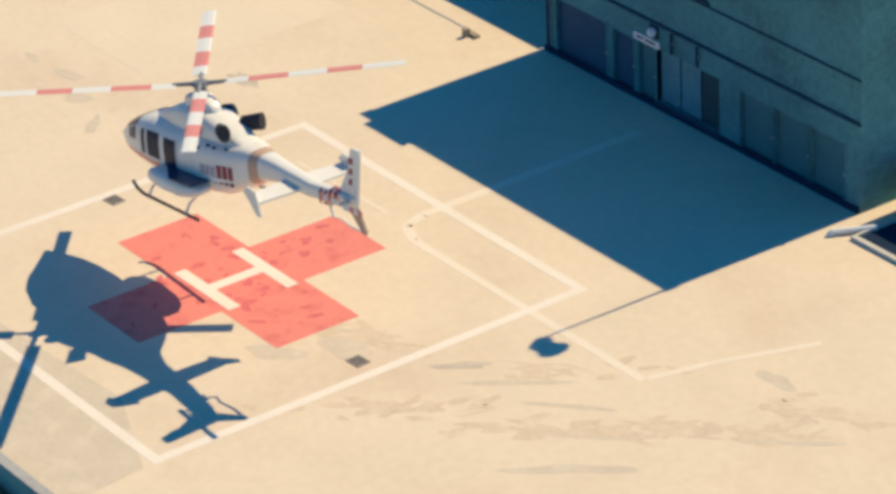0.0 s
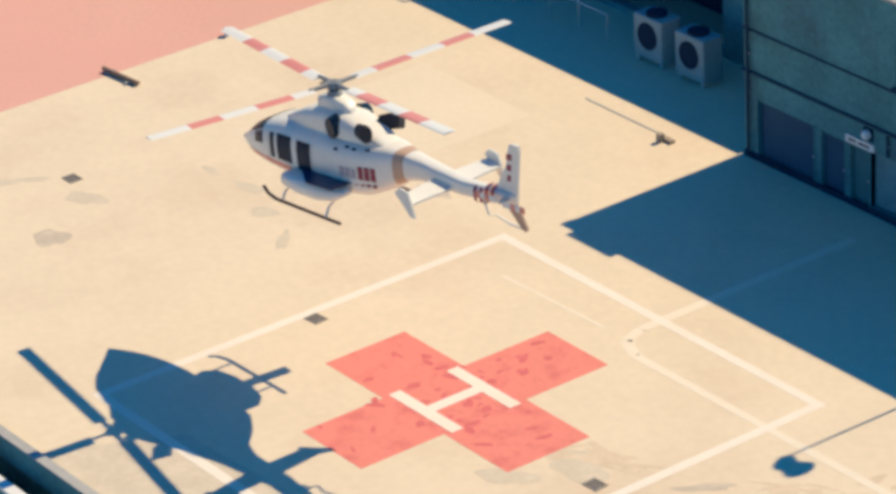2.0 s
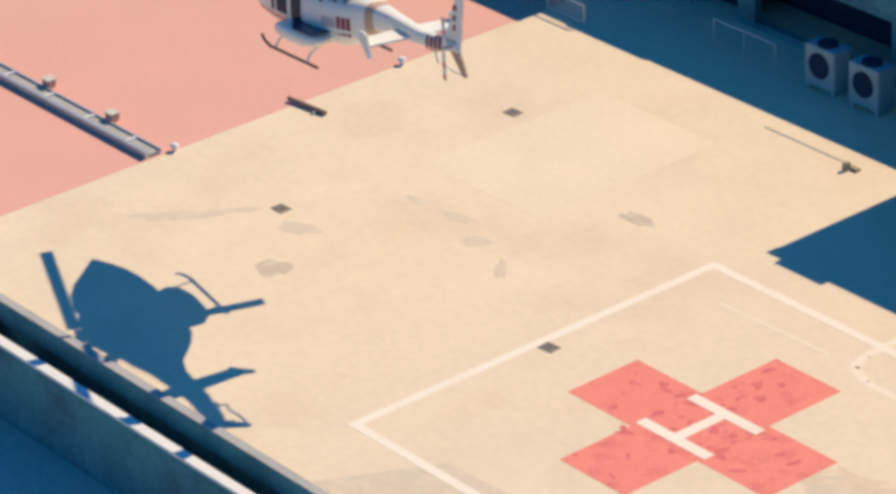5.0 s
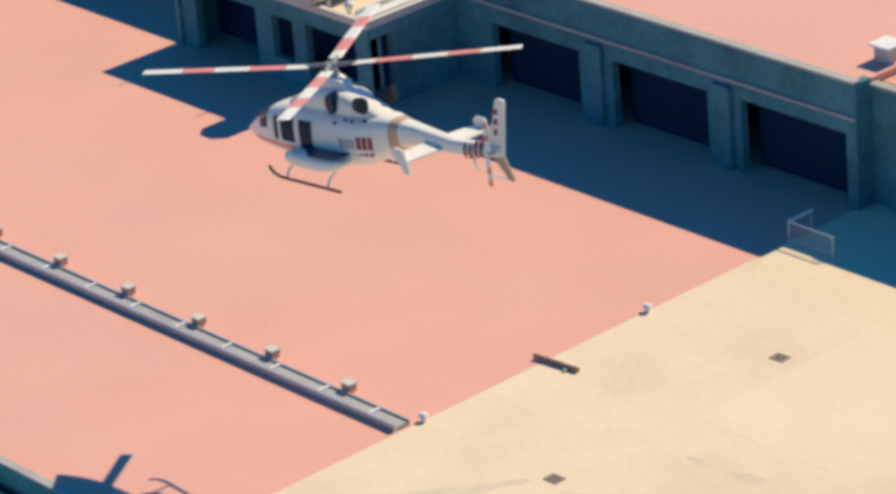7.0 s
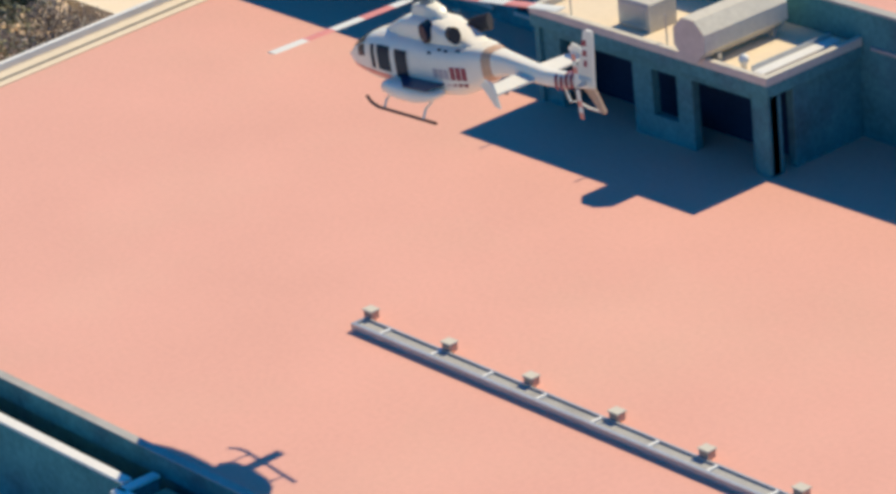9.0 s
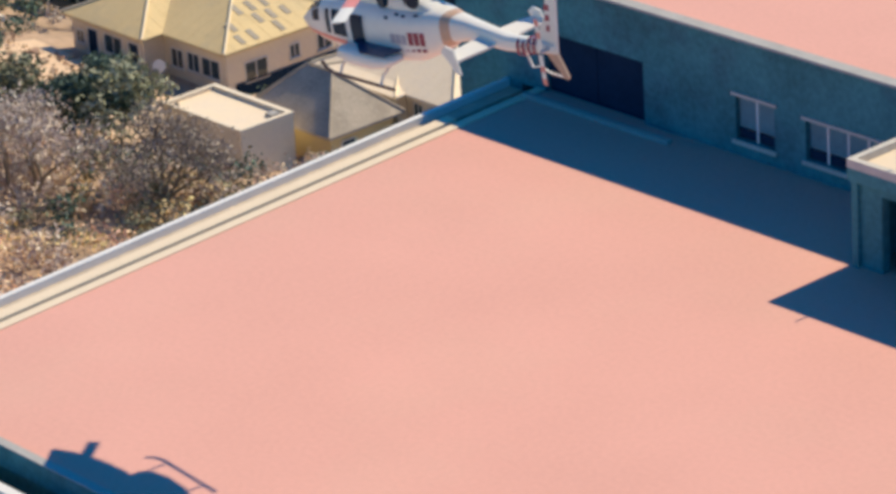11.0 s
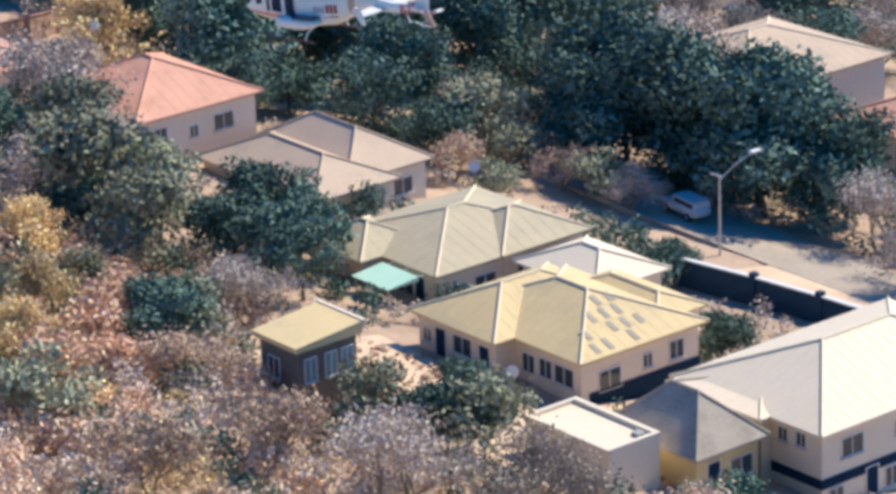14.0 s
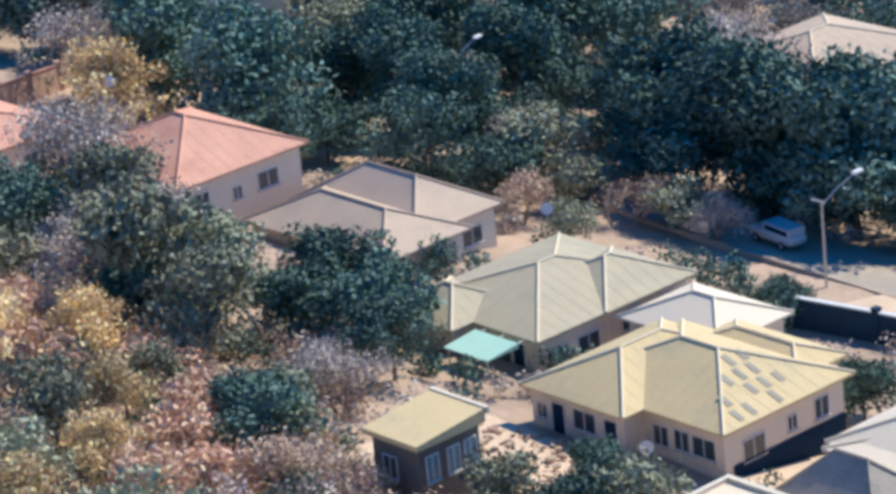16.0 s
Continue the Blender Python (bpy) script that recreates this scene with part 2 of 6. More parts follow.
# the ground
def build_ground():
    bm = bmesh.new()
    xs = [-3000, -1200, -600, -420] + [-420 + 6 * i for i in range(1, 66)] + [60, 400, 1500, 3000]
    ys = [-3000, -1200, -400, -150] + [-150 + 6 * i for i in range(1, 68)] + [260, 500, 1200, 3000]
    grid = [[bm.verts.new((x, y, ground_z(x, y) + (0.35 * noise.noise(Vector((x / 9, y / 9, 0))) if -420 < x < 60 else 0))) for y in ys] for x in xs]
    for i in range(len(xs) - 1):
        for j in range(len(ys) - 1):
            bm.faces.new((grid[i][j], grid[i + 1][j], grid[i + 1][j + 1], grid[i][j + 1]))
    tagged(part("ground", bm, SOIL, smooth=True), "dry reddish-brown hillside soil below the hospital", "ground", kind="structure")


def strip(name, outline, material, lift, label, category):
    """A sheet that lies on the slope."""
    bm = bmesh.new()
    prism(bm, outline, -60, 0)
    for v in bm.verts:
        v.co.z = ground_z(v.co.x, v.co.y) + (lift if v.co.z > -1 else lift - 0.7)
    return tagged(part(name, bm, material), label, category, kind="structure")


build_ground()
strip("road", [(-330, 104), (-270, 101), (-210, 97), (-172, 96), (-100, 104), (-100, 114), (-168, 103.5), (-210, 104), (-270, 108), (-330, 111)], ROAD, 0.26, "dusty grey asphalt street between the houses", "road")
strip("pavement", [(-172, 91.5), (-100, 97), (-100, 104), (-172, 95.8)], DIRT, 0.28, "pale sandy roadside verge", "verge")
strip("yard", [(-168, 46), (-141, 46), (-141, 58), (-168, 58)], DIRT, 0.28, "pale sandy yard between shed and houses", "yard")
strip("yard", [(-152, 60), (-146, 60), (-146, 84), (-152, 84)], DIRT, 0.3, "pale concrete driveway beside the house", "yard")

# the hospital: decks, walls, roofs
SOUTH, WEST, WALL_Y, TOP = -12.4, -76.97, 19.35, 4.9
EAST_Y, EAST_TOP, SPLIT = 20.2, 4.6, -24.9


def west_at(y):
    """The red roof's western edge, which runs a little askew."""
    return WEST - 0.6 + 0.08 * (14.0 - y)


def west_band(a, b, y0, y1, z0, z1):
    """A band along the western edge, from a to b metres outside it."""
    return prism(bmesh.new(), [(west_at(y0) - b, y0), (west_at(y0) - a, y0), (west_at(y1) - a, y1), (west_at(y1) - b, y1)], z0, z1)


def hospital_shell():
    tagged(part("roof_deck", boxes((-25.1, 60, SOUTH, 30, -0.5, 0)), CREAM), "cream screeded helipad roof deck with stains", "roof", kind="structure")
    tagged(part("red_roof", prism(bmesh.new(), [(west_at(SOUTH), SOUTH), (-25.104, SOUTH), (-25.104, 30), (west_at(30), 30)], -0.5, 0), SALMON), "flat roof painted salmon red", "roof", kind="structure")
    body = prism(bmesh.new(), [(west_at(SOUTH) - 2.05, SOUTH + 0.1), (60, SOUTH + 0.1), (60, 60), (WEST - 2.3, 60), (west_at(WALL_Y) - 2.05, WALL_Y)], -46, -0.504)
    box(body, *(-82.8, WEST - 2.304, WALL_Y, 60, -46, -0.004))
    tagged(part("hospital_body", body, WALL), "weathered plaster hospital walls below the roof, tinted for shade", "building", kind="structure")
    # the west ledge in steps
    for name, a, b, z0, z1, m, lab in (("flashing", 0.004, 0.42, -0.5, 0.05, CREAM_LIGHT, "white roof edge flashing"), ("gutter_channel", 0.424, 0.72, -0.5, -0.2, GREY, "dark gutter channel"),
                                       ("ledge", 0.724, 1.25, -0.5, 0.02, CREAM_LIGHT, "cream stone roof ledge"), ("gutter_bed", 1.254, 1.9, -0.5, -0.25, STAIN, "dirty grey roof gutter"),
                                       ("coping", 1.904, 2.15, -0.5, 0.05, WHITE, "white parapet coping")):
        north = 15.2 if name == "ledge" else WALL_Y - 0.004
        tagged(part(name, west_band(a, b, SOUTH - (0.3 if name == "coping" else 0), north, z0, z1), m), lab, "roof edge", kind="structure")
    # the south edge
    bm = boxes((WEST - 0.6, 60, SOUTH - 0.3, SOUTH - 0.003, -0.6, 0.12))
    tagged(part("south_parapet", bm, WALL), "low weathered parapet along the roof edge, tinted for shade", "parapet", kind="structure")
    bm = boxes((WEST - 0.5, 60, SOUTH - 0.28, SOUTH + 0.05, 0.121, 0.16))
    tagged(part("trim", bm, GREY), "thin grey coping on the parapet", "coping", kind="structure")
    tagged(part("ledge_roof", boxes((-45.74, -19.96, -14.24, SOUTH - 0.31, -3.4, -0.95)), CREAM), "pale strip of lower roof inside the parapet", "roof", kind="structure")
    # the lower wing to the south
    bm = boxes((-120, 60, -34, SOUTH - 0.304, -46, -3.4))
    tagged(part("lower_wing", bm, WALL_PALE), "lower pale hospital wing with a flat roof", "building", kind="structure")
    for x0, x1, y0, y1 in ((-46, -19.7, -14.5, -14.25), (-19.95, -19.7, -14.246, -12.95), (-46, -45.75, -14.246, -12.95), (-18.8, 8, -13.75, -13.5), (-78.5, -46.3, -13.9, -13.65)):
        bm = boxes((x0, x1, y0, y1, -3.4, -0.5))
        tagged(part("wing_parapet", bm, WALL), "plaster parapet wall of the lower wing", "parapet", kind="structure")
        bm = boxes((x0 - 0.06, x1 + 0.06, y0 - 0.06, y1 + 0.06, -0.498, -0.4))
        tagged(part("trim", bm, WHITE), "white coping on the parapet wall", "coping", kind="structure")


BAYS = [(-44, -39.1, 0.0, 2.75), (-37.3, -32.3, 0.0, 2.8), (-30.6, -25.4, 0.0, 2.9), (-22.3, -19.2, 0.0, 2.65), (-18.3, -11.3, 0.25, 2.5)]
WEST_HOLES = [(-77.9, -72.65, 0.0, 2.4), (-68.0, -66.1, 0.6, 2.25), (-64.6, -60.8, 0.65, 2.15)]
STEP_X, WEST_TOP = -56.0, 4.45


def upper_building():
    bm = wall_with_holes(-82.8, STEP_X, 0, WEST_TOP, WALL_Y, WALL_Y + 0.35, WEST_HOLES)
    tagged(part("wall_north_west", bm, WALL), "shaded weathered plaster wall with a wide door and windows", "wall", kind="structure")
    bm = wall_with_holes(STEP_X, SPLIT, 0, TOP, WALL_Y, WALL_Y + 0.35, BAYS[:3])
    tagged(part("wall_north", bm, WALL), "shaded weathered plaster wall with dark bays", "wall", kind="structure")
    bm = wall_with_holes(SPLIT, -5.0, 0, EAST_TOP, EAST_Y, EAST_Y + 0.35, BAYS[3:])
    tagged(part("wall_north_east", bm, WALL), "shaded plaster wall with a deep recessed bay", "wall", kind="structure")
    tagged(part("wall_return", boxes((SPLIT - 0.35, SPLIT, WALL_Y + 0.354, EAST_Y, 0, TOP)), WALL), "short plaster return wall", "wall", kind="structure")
    tagged(part("upper_roof", boxes((SPLIT, -5.05, EAST_Y + 0.35, 60, EAST_TOP - 0.25, EAST_TOP - 0.02)), SALMON), "salmon sheet roof behind the parapet", "roof", kind="structure")
    tagged(part("coping", boxes((SPLIT, -5.05, EAST_Y - 0.08, EAST_Y + 0.32, EAST_TOP + 0.003, EAST_TOP + 0.1)), GREY), "grey coping on the upper wall", "coping", kind="structure")
    tagged(part("wall_west", boxes((-82.8, -82.45, WALL_Y + 0.354, 60, -3, WEST_TOP)), WALL_PALE), "plaster end wall of the upper storey", "wall", kind="structure")
    # The recess shade is put into this wall's dark colour.
    tagged(part("wall_inner", boxes((-82.4, -5, 22.6, 22.9, 0, EAST_TOP - 0.3)), DARKWALL), "inner wall behind the bays, coloured dark for shade", "wall", kind="structure")
    tagged(part("upper_roof", boxes((STEP_X, SPLIT - 0.004, WALL_Y + 0.354, 60, TOP - 0.25, TOP - 0.02)), SALMON), "salmon red upper roof of the hospital", "roof", kind="structure")
    tagged(part("upper_roof_west", boxes((-82.4, STEP_X - 0.004, WALL_Y + 0.354, 60, WEST_TOP - 0.25, WEST_TOP - 0.02)), SALMON), "salmon red roof of the lower end of the hospital", "roof", kind="structure")
    tagged(part("coping", boxes((STEP_X, SPLIT, WALL_Y - 0.08, WALL_Y + 0.32, TOP + 0.003, TOP + 0.1)), GREY), "grey coping on the upper wall", "coping", kind="structure")
    tagged(part("coping", boxes((-82.9, STEP_X - 0.004, WALL_Y - 0.22, WALL_Y + 0.32, WEST_TOP + 0.003, WEST_TOP + 0.1)), GREY), "grey coping on the lower end wall", "coping", kind="structure")
    tagged(part("coping", boxes((-82.95, -82.4, WALL_Y + 0.33, 60, WEST_TOP + 0.003, WEST_TOP + 0.25)), GREY), "dirty grey coping on the end wall", "coping", kind="structure")
    tagged(part("expansion_strip", boxes((-82.3, STEP_X - 0.01, 28.5, 29.3, WEST_TOP - 0.018, WEST_TOP + 0.05)), GREY), "grey expansion joint across the upper roof", "roof joint", kind="structure")
    # ribs of the roof sheets at the eastern end
    bm = bmesh.new()
    for i in range(30):
        y = EAST_Y + 0.6 + i * 0.45
        box(bm, SPLIT, -5.1, y, y + 0.04, EAST_TOP - 0.018, EAST_TOP + 0.004)
    tagged(part("roof_ribs", bm, SALMON), "ribs of salmon roof sheeting", "roof ribs", kind="stuff")
    # ledge line half way up, piers between the bays
    tagged(part("trim", boxes((-45.3, SPLIT, WALL_Y - 0.1, WALL_Y - 0.003, 3.5, 3.62)), GREY), "plaster string course on the shaded wall", "string course", kind="structure")
    for x in (-38.2, -31.45):
        tagged(part("pier", boxes((x - 0.45, x + 0.45, WALL_Y - 0.22, WALL_Y - 0.004, 0, 3.3), bevel=0.02), WALL), "plaster pier between the bays", "pier", kind="structure")
    # roller doors deep in the bays, with the shade there put into their colour
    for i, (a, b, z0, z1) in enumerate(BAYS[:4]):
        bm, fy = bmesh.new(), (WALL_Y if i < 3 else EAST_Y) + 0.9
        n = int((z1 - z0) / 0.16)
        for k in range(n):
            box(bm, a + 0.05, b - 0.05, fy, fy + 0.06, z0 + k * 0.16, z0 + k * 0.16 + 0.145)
        door = tagged(part("door_%d" % (i + 1), bm, DARKWALL), "slatted shutter in the wall bay, darkened to match its shade", "shutter", kind="structure")
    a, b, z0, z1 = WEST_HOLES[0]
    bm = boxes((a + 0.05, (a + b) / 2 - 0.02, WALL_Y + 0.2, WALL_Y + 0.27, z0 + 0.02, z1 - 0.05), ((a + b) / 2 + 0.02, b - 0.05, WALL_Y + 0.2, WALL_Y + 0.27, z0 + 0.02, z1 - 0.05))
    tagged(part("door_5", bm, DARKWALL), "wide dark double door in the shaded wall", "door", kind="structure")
    for i, (a, b, z0, z1) in enumerate(WEST_HOLES[1:]):
        frame_ob = tagged(part("window_%d" % (i + 1), boxes((a - 0.12, b + 0.12, WALL_Y - 0.1, WALL_Y - 0.003, z0 - 0.16, z0 - 0.02), (a - 0.14, b + 0.14, WALL_Y - 0.08, WALL_Y - 0.003, z1 + 0.02, z1 + 0.14)), WALL_PALE), "window with pale panes in the shaded wall", "window", kind="structure")
        n = 2 if i == 0 else 4
        for k in range(n):
            u0, u1 = a + (b - a) * k / n, a + (b - a) * (k + 1) / n
            part("pane", boxes((u0 + 0.06, u1 - 0.06, WALL_Y + 0.16, WALL_Y + 0.18, z0 + 0.45, z1 - 0.06)), PANE_PALE, frame_ob)
            part("panel", boxes((u0 + 0.06, u1 - 0.06, WALL_Y + 0.15, WALL_Y + 0.18, z0 + 0.05, z0 + 0.4)), DARKWALL, frame_ob)
            part("mullion", boxes((u1 - 0.05, u1 + 0.05, WALL_Y + 0.13, WALL_Y + 0.2, z0, z1)), WHITE, frame_ob)
    # step at the wall's foot
    tagged(part("kerb", boxes((-78.2, -70.5, WALL_Y - 1.0, WALL_Y - 0.75, 0, 0.16)), GREY), "concrete kerb on the roof before the wall", "kerb", kind="structure")


def stair_block():
    """The block with doors beside the helipad."""
    x0, x1, y, h = -4.95, 10.95, 15.63, 7.54
    holes = [(-4.3, -1.6, 0.15, 2.15), (-1.25, -0.15, 0.0, 2.1), (1.05, 4.2, 0.25, 2.2), (2.15, 3.65, 4.75, 6.3), (0.1, 0.98, 0.0, 2.1), (5.25, 6.85, 0.0, 2.15), (6.95, 8.55, 0.0, 2.15), (8.65, 10.25, 0.0, 2.15)]
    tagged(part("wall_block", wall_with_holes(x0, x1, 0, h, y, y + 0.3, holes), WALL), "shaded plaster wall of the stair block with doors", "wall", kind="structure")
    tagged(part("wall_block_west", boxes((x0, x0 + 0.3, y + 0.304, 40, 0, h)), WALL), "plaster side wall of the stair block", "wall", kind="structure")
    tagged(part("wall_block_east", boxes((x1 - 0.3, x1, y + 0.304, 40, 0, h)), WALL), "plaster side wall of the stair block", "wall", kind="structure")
    # Dark colour stands in for the shade behind the openings.
    tagged(part("wall_block_inner", boxes((x0 + 0.31, x1 - 0.31, y + 1.6, y + 1.8, 0, h - 0.3)), DARKWALL), "inner wall behind the doors, darkened to imitate shade", "wall", kind="structure")
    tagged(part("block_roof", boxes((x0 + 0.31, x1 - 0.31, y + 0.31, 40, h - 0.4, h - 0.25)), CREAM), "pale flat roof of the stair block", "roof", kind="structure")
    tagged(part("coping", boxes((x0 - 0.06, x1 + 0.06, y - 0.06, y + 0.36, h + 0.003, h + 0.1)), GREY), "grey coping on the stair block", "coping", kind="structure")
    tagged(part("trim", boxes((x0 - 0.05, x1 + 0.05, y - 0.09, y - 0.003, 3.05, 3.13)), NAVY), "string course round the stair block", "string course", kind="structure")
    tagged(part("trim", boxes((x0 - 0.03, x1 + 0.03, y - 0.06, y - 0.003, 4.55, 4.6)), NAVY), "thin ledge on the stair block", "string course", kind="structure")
    tagged(part("baseboard", boxes((x0, x1, y - 0.07, y - 0.003, 0.0, 0.22)), DARKWALL), "dark strip along the wall's foot", "skirting", kind="structure")
    for i, hh in enumerate(holes):
        a, b, z0, z1 = hh
        if z0 > 4:
            w = tagged(part("window_%d" % (i + 3), boxes((a - 0.1, b + 0.1, y - 0.08, y - 0.003, z0 - 0.12, z0 - 0.01)), NAVY), "dark steel-framed window in the stair block", "window", kind="structure")
            for k in range(2):
                for j in range(2):
                    u, v, ww, vv = a + (b - a) * k / 2, z0 + (z1 - z0) * j / 2, (b - a) / 2, (z1 - z0) / 2
                    part("pane", boxes((u + 0.05, u + ww - 0.05, y + 0.14, y + 0.16, v + 0.05, v + vv - 0.05)), PANE, w)
            part("window_frame", boxes(((a + b) / 2 - 0.045, (a + b) / 2 + 0.045, y + 0.1, y + 0.18, z0, z1), (a, b, y + 0.1, y + 0.178, (z0 + z1) / 2 - 0.045, (z0 + z1) / 2 + 0.045)), WALL, w)
        elif i != 2:
            d = tagged(part("door_%d" % (i + 6), boxes((a + 0.03, b - 0.03, y + 0.13, y + 0.18, z0 + 0.02, z1 - 0.04)), mat("door_paint_%d" % i, (0.03, 0.09, 0.15) if i < 2 else (0.06, 0.18, 0.2), 0.85, 0.1, 0.8, 6)), "painted steel door in the shaded wall", "door", kind="structure")
            part("door_handle", tube(bmesh.new(), (b - 0.15, y + 0.07, 1.0), (b - 0.15, y + 0.13, 1.0), 0.03), STEEL, d)
            part("door_frame", boxes((a - 0.07, a - 0.001, y - 0.03, y + 0.16, 0, z1 + 0.05), (b + 0.001, b + 0.07, y - 0.03, y + 0.16, 0, z1 + 0.05)), WALL, d)
        else:
            w = tagged(part("window_8", boxes((a - 0.08, b + 0.08, y - 0.08, y - 0.003, z0 - 0.1, z0 - 0.01)), NAVY), "wide glazed shopfront window in the shaded wall", "window", kind="structure")
            for k in range(3):
                u = a + (b - a) * k / 3
                part("pane", boxes((u + 0.04, u + (b - a) / 3 - 0.04, y + 0.14, y + 0.16, z0 + 0.04, z1 - 0.04)), PANE_PALE if k < 2 else PANE, w)
    # sign over the door, lamp above it
    s = thing("sign_board", "small white sign board over the door", "sign")
    part("board", boxes((-0.05, 1.25, y - 0.09, y - 0.02, 2.2, 2.46)), WHITE, s)
    part("lettering", boxes((0.1, 0.45, y - 0.097, y - 0.092, 2.29, 2.37), (0.55, 1.05, y - 0.097, y - 0.092, 2.29, 2.37)), BLACK, s, "unreadable dark lettering bars")
    # downpipes
    for x, z0, z1 in ((1.9, 2.3, 3.0), (3.2, 2.3, 3.0), (-4.7, 0.1, 7.4)):
        ob = thing("downpipe", "grey downpipe on the shaded wall", "pipe", group="downpipes")
        part("pipe", tube(bmesh.new(), (x, y - 0.1, z0), (x, y - 0.1, z1), 0.05), NAVY, ob)
        part("bracket", boxes((x - 0.08, x + 0.08, y - 0.09, y - 0.002, (z0 + z1) / 2 - 0.03, (z0 + z1) / 2 + 0.03)), STEEL, ob)


def portico():
    """The projecting block with piers on the red roof."""
    x0, x1, y, h = -58.1, -45.95, 14.6, 3.85
    holes = [(-56.9, -53.0, 0.0, 2.75), (-52.0, -50.7, 0.9, 2.7), (-49.9, -46.9, 0.0, 2.75)]
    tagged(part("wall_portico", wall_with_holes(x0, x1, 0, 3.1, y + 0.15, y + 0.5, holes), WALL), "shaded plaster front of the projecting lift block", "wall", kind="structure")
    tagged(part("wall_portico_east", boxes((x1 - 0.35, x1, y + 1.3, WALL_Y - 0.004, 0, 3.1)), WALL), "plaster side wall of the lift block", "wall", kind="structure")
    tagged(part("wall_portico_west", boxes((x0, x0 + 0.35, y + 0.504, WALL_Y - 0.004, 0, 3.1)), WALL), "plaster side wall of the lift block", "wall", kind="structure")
    # Near-black wall imitates the shaded inside of the lift block.
    tagged(part("wall_portico_inner", boxes((x0 + 0.36, x1 - 0.36, y + 1.9, y + 2.1, 0, 3.1)), DARKWALL), "inner wall of the lift block, shade put into its colour", "wall", kind="structure")
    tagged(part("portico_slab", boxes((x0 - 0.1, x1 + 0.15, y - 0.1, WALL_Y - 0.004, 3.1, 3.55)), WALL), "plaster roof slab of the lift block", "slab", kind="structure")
    tagged(part("portico_roof", boxes((x0 + 0.15, x1 - 0.1, y + 0.15, WALL_Y - 0.01, 3.552, 3.6)), CREAM_LIGHT), "pale roof of the lift block", "roof", kind="structure")
    for r in ((x0 - 0.1, x1 + 0.15, y - 0.1, y + 0.14), (x0 - 0.1, x0 + 0.14, y + 0.144, WALL_Y - 0.01), (x1 - 0.09, x1 + 0.15, y + 0.144, WALL_Y - 0.01)):
        tagged(part("coping", boxes((*r, 3.554, 3.86)), WALL_PALE), "pale upstand round the lift block's roof", "coping", kind="structure")
    tagged(part("pier", boxes((x1 - 0.7, x1, y, y + 0.7, 0, 3.096), bevel=0.02), WALL), "corner pier of the lift block", "pier", kind="structure")
    tagged(part("pier", boxes((x0, x0 + 0.25, y, y + 0.146, 0, 3.096)), WALL), "corner pier of the lift block", "pier", kind="structure")
    # equipment on its roof
    d = thing("air_duct", "eight-sided pale metal air duct on the lift block", "duct")
    bm = bmesh.new()
    bmesh.ops.create_cone(bm, cap_ends=True, segments=8, radius1=0.85, radius2=0.85, depth=4.2, matrix=pose(-49.4, 16.4, 4.55, 90, 22.5, 0))
    part("duct_shell", bm, WALL_PALE, d)
    part("duct_foot", boxes((-50.0, -48.8, 15.1, 15.3, 3.602, 3.9)), STEEL, d)
    part("duct_foot", boxes((-50.0, -48.8, 17.9, 18.1, 3.602, 3.9)), STEEL, d)
    g = thing("gutter_tray", "pale metal gutter tray on the lift block's edge", "gutter")
    part("tray", boxes((-46.9, -46.4, 14.9, 18.9, 3.602, 3.78), bevel=0.03), WHITE, g)
    part("lip", boxes((-46.95, -46.9, 14.9, 18.9, 3.602, 3.95)), STEEL, g)
    c = thing("vent_cowl", "white domed vent cowl on the lift block", "vent")
    bm = bmesh.new()
    tube(bm, (-47.6, 15.2, 3.602), (-47.6, 15.2, 3.9), 0.12, 0.12, 10)
    bmesh.ops.create_uvsphere(bm, u_segments=12, v_segments=7, radius=0.2, matrix=Matrix.Translation((-47.6, 15.2, 3.95)))
    part("cowl", bm, WHITE, c, smooth=True)
    a = thing("air_conditioner", "grey rooftop air conditioner box on the lift block", "air conditioner")
    part("casing", boxes((-54.5, -52.8, 15.6, 17.0, 3.602, 4.7), bevel=0.04), WALL_PALE, a)
    for k in range(6):
        part("louvre", boxes((-54.35, -52.95, 15.55, 15.595, 3.8 + 0.13 * k, 3.88 + 0.13 * k)), STEEL, a)
    for x in (-56.4, -51.3):
        t = thing("pole", "thin steel pole on the lift block's corner", "pole", group="poles on the lift block")
        part("shaft", tube(bmesh.new(), (x, 15.0, 3.602), (x, 15.0, 4.9), 0.035), STEEL, t)
        part("foot", boxes((x - 0.12, x + 0.12, 14.88, 15.12, 3.6, 3.64)), STEEL, t)


hospital_shell()
upper_building()
stair_block()
portico()


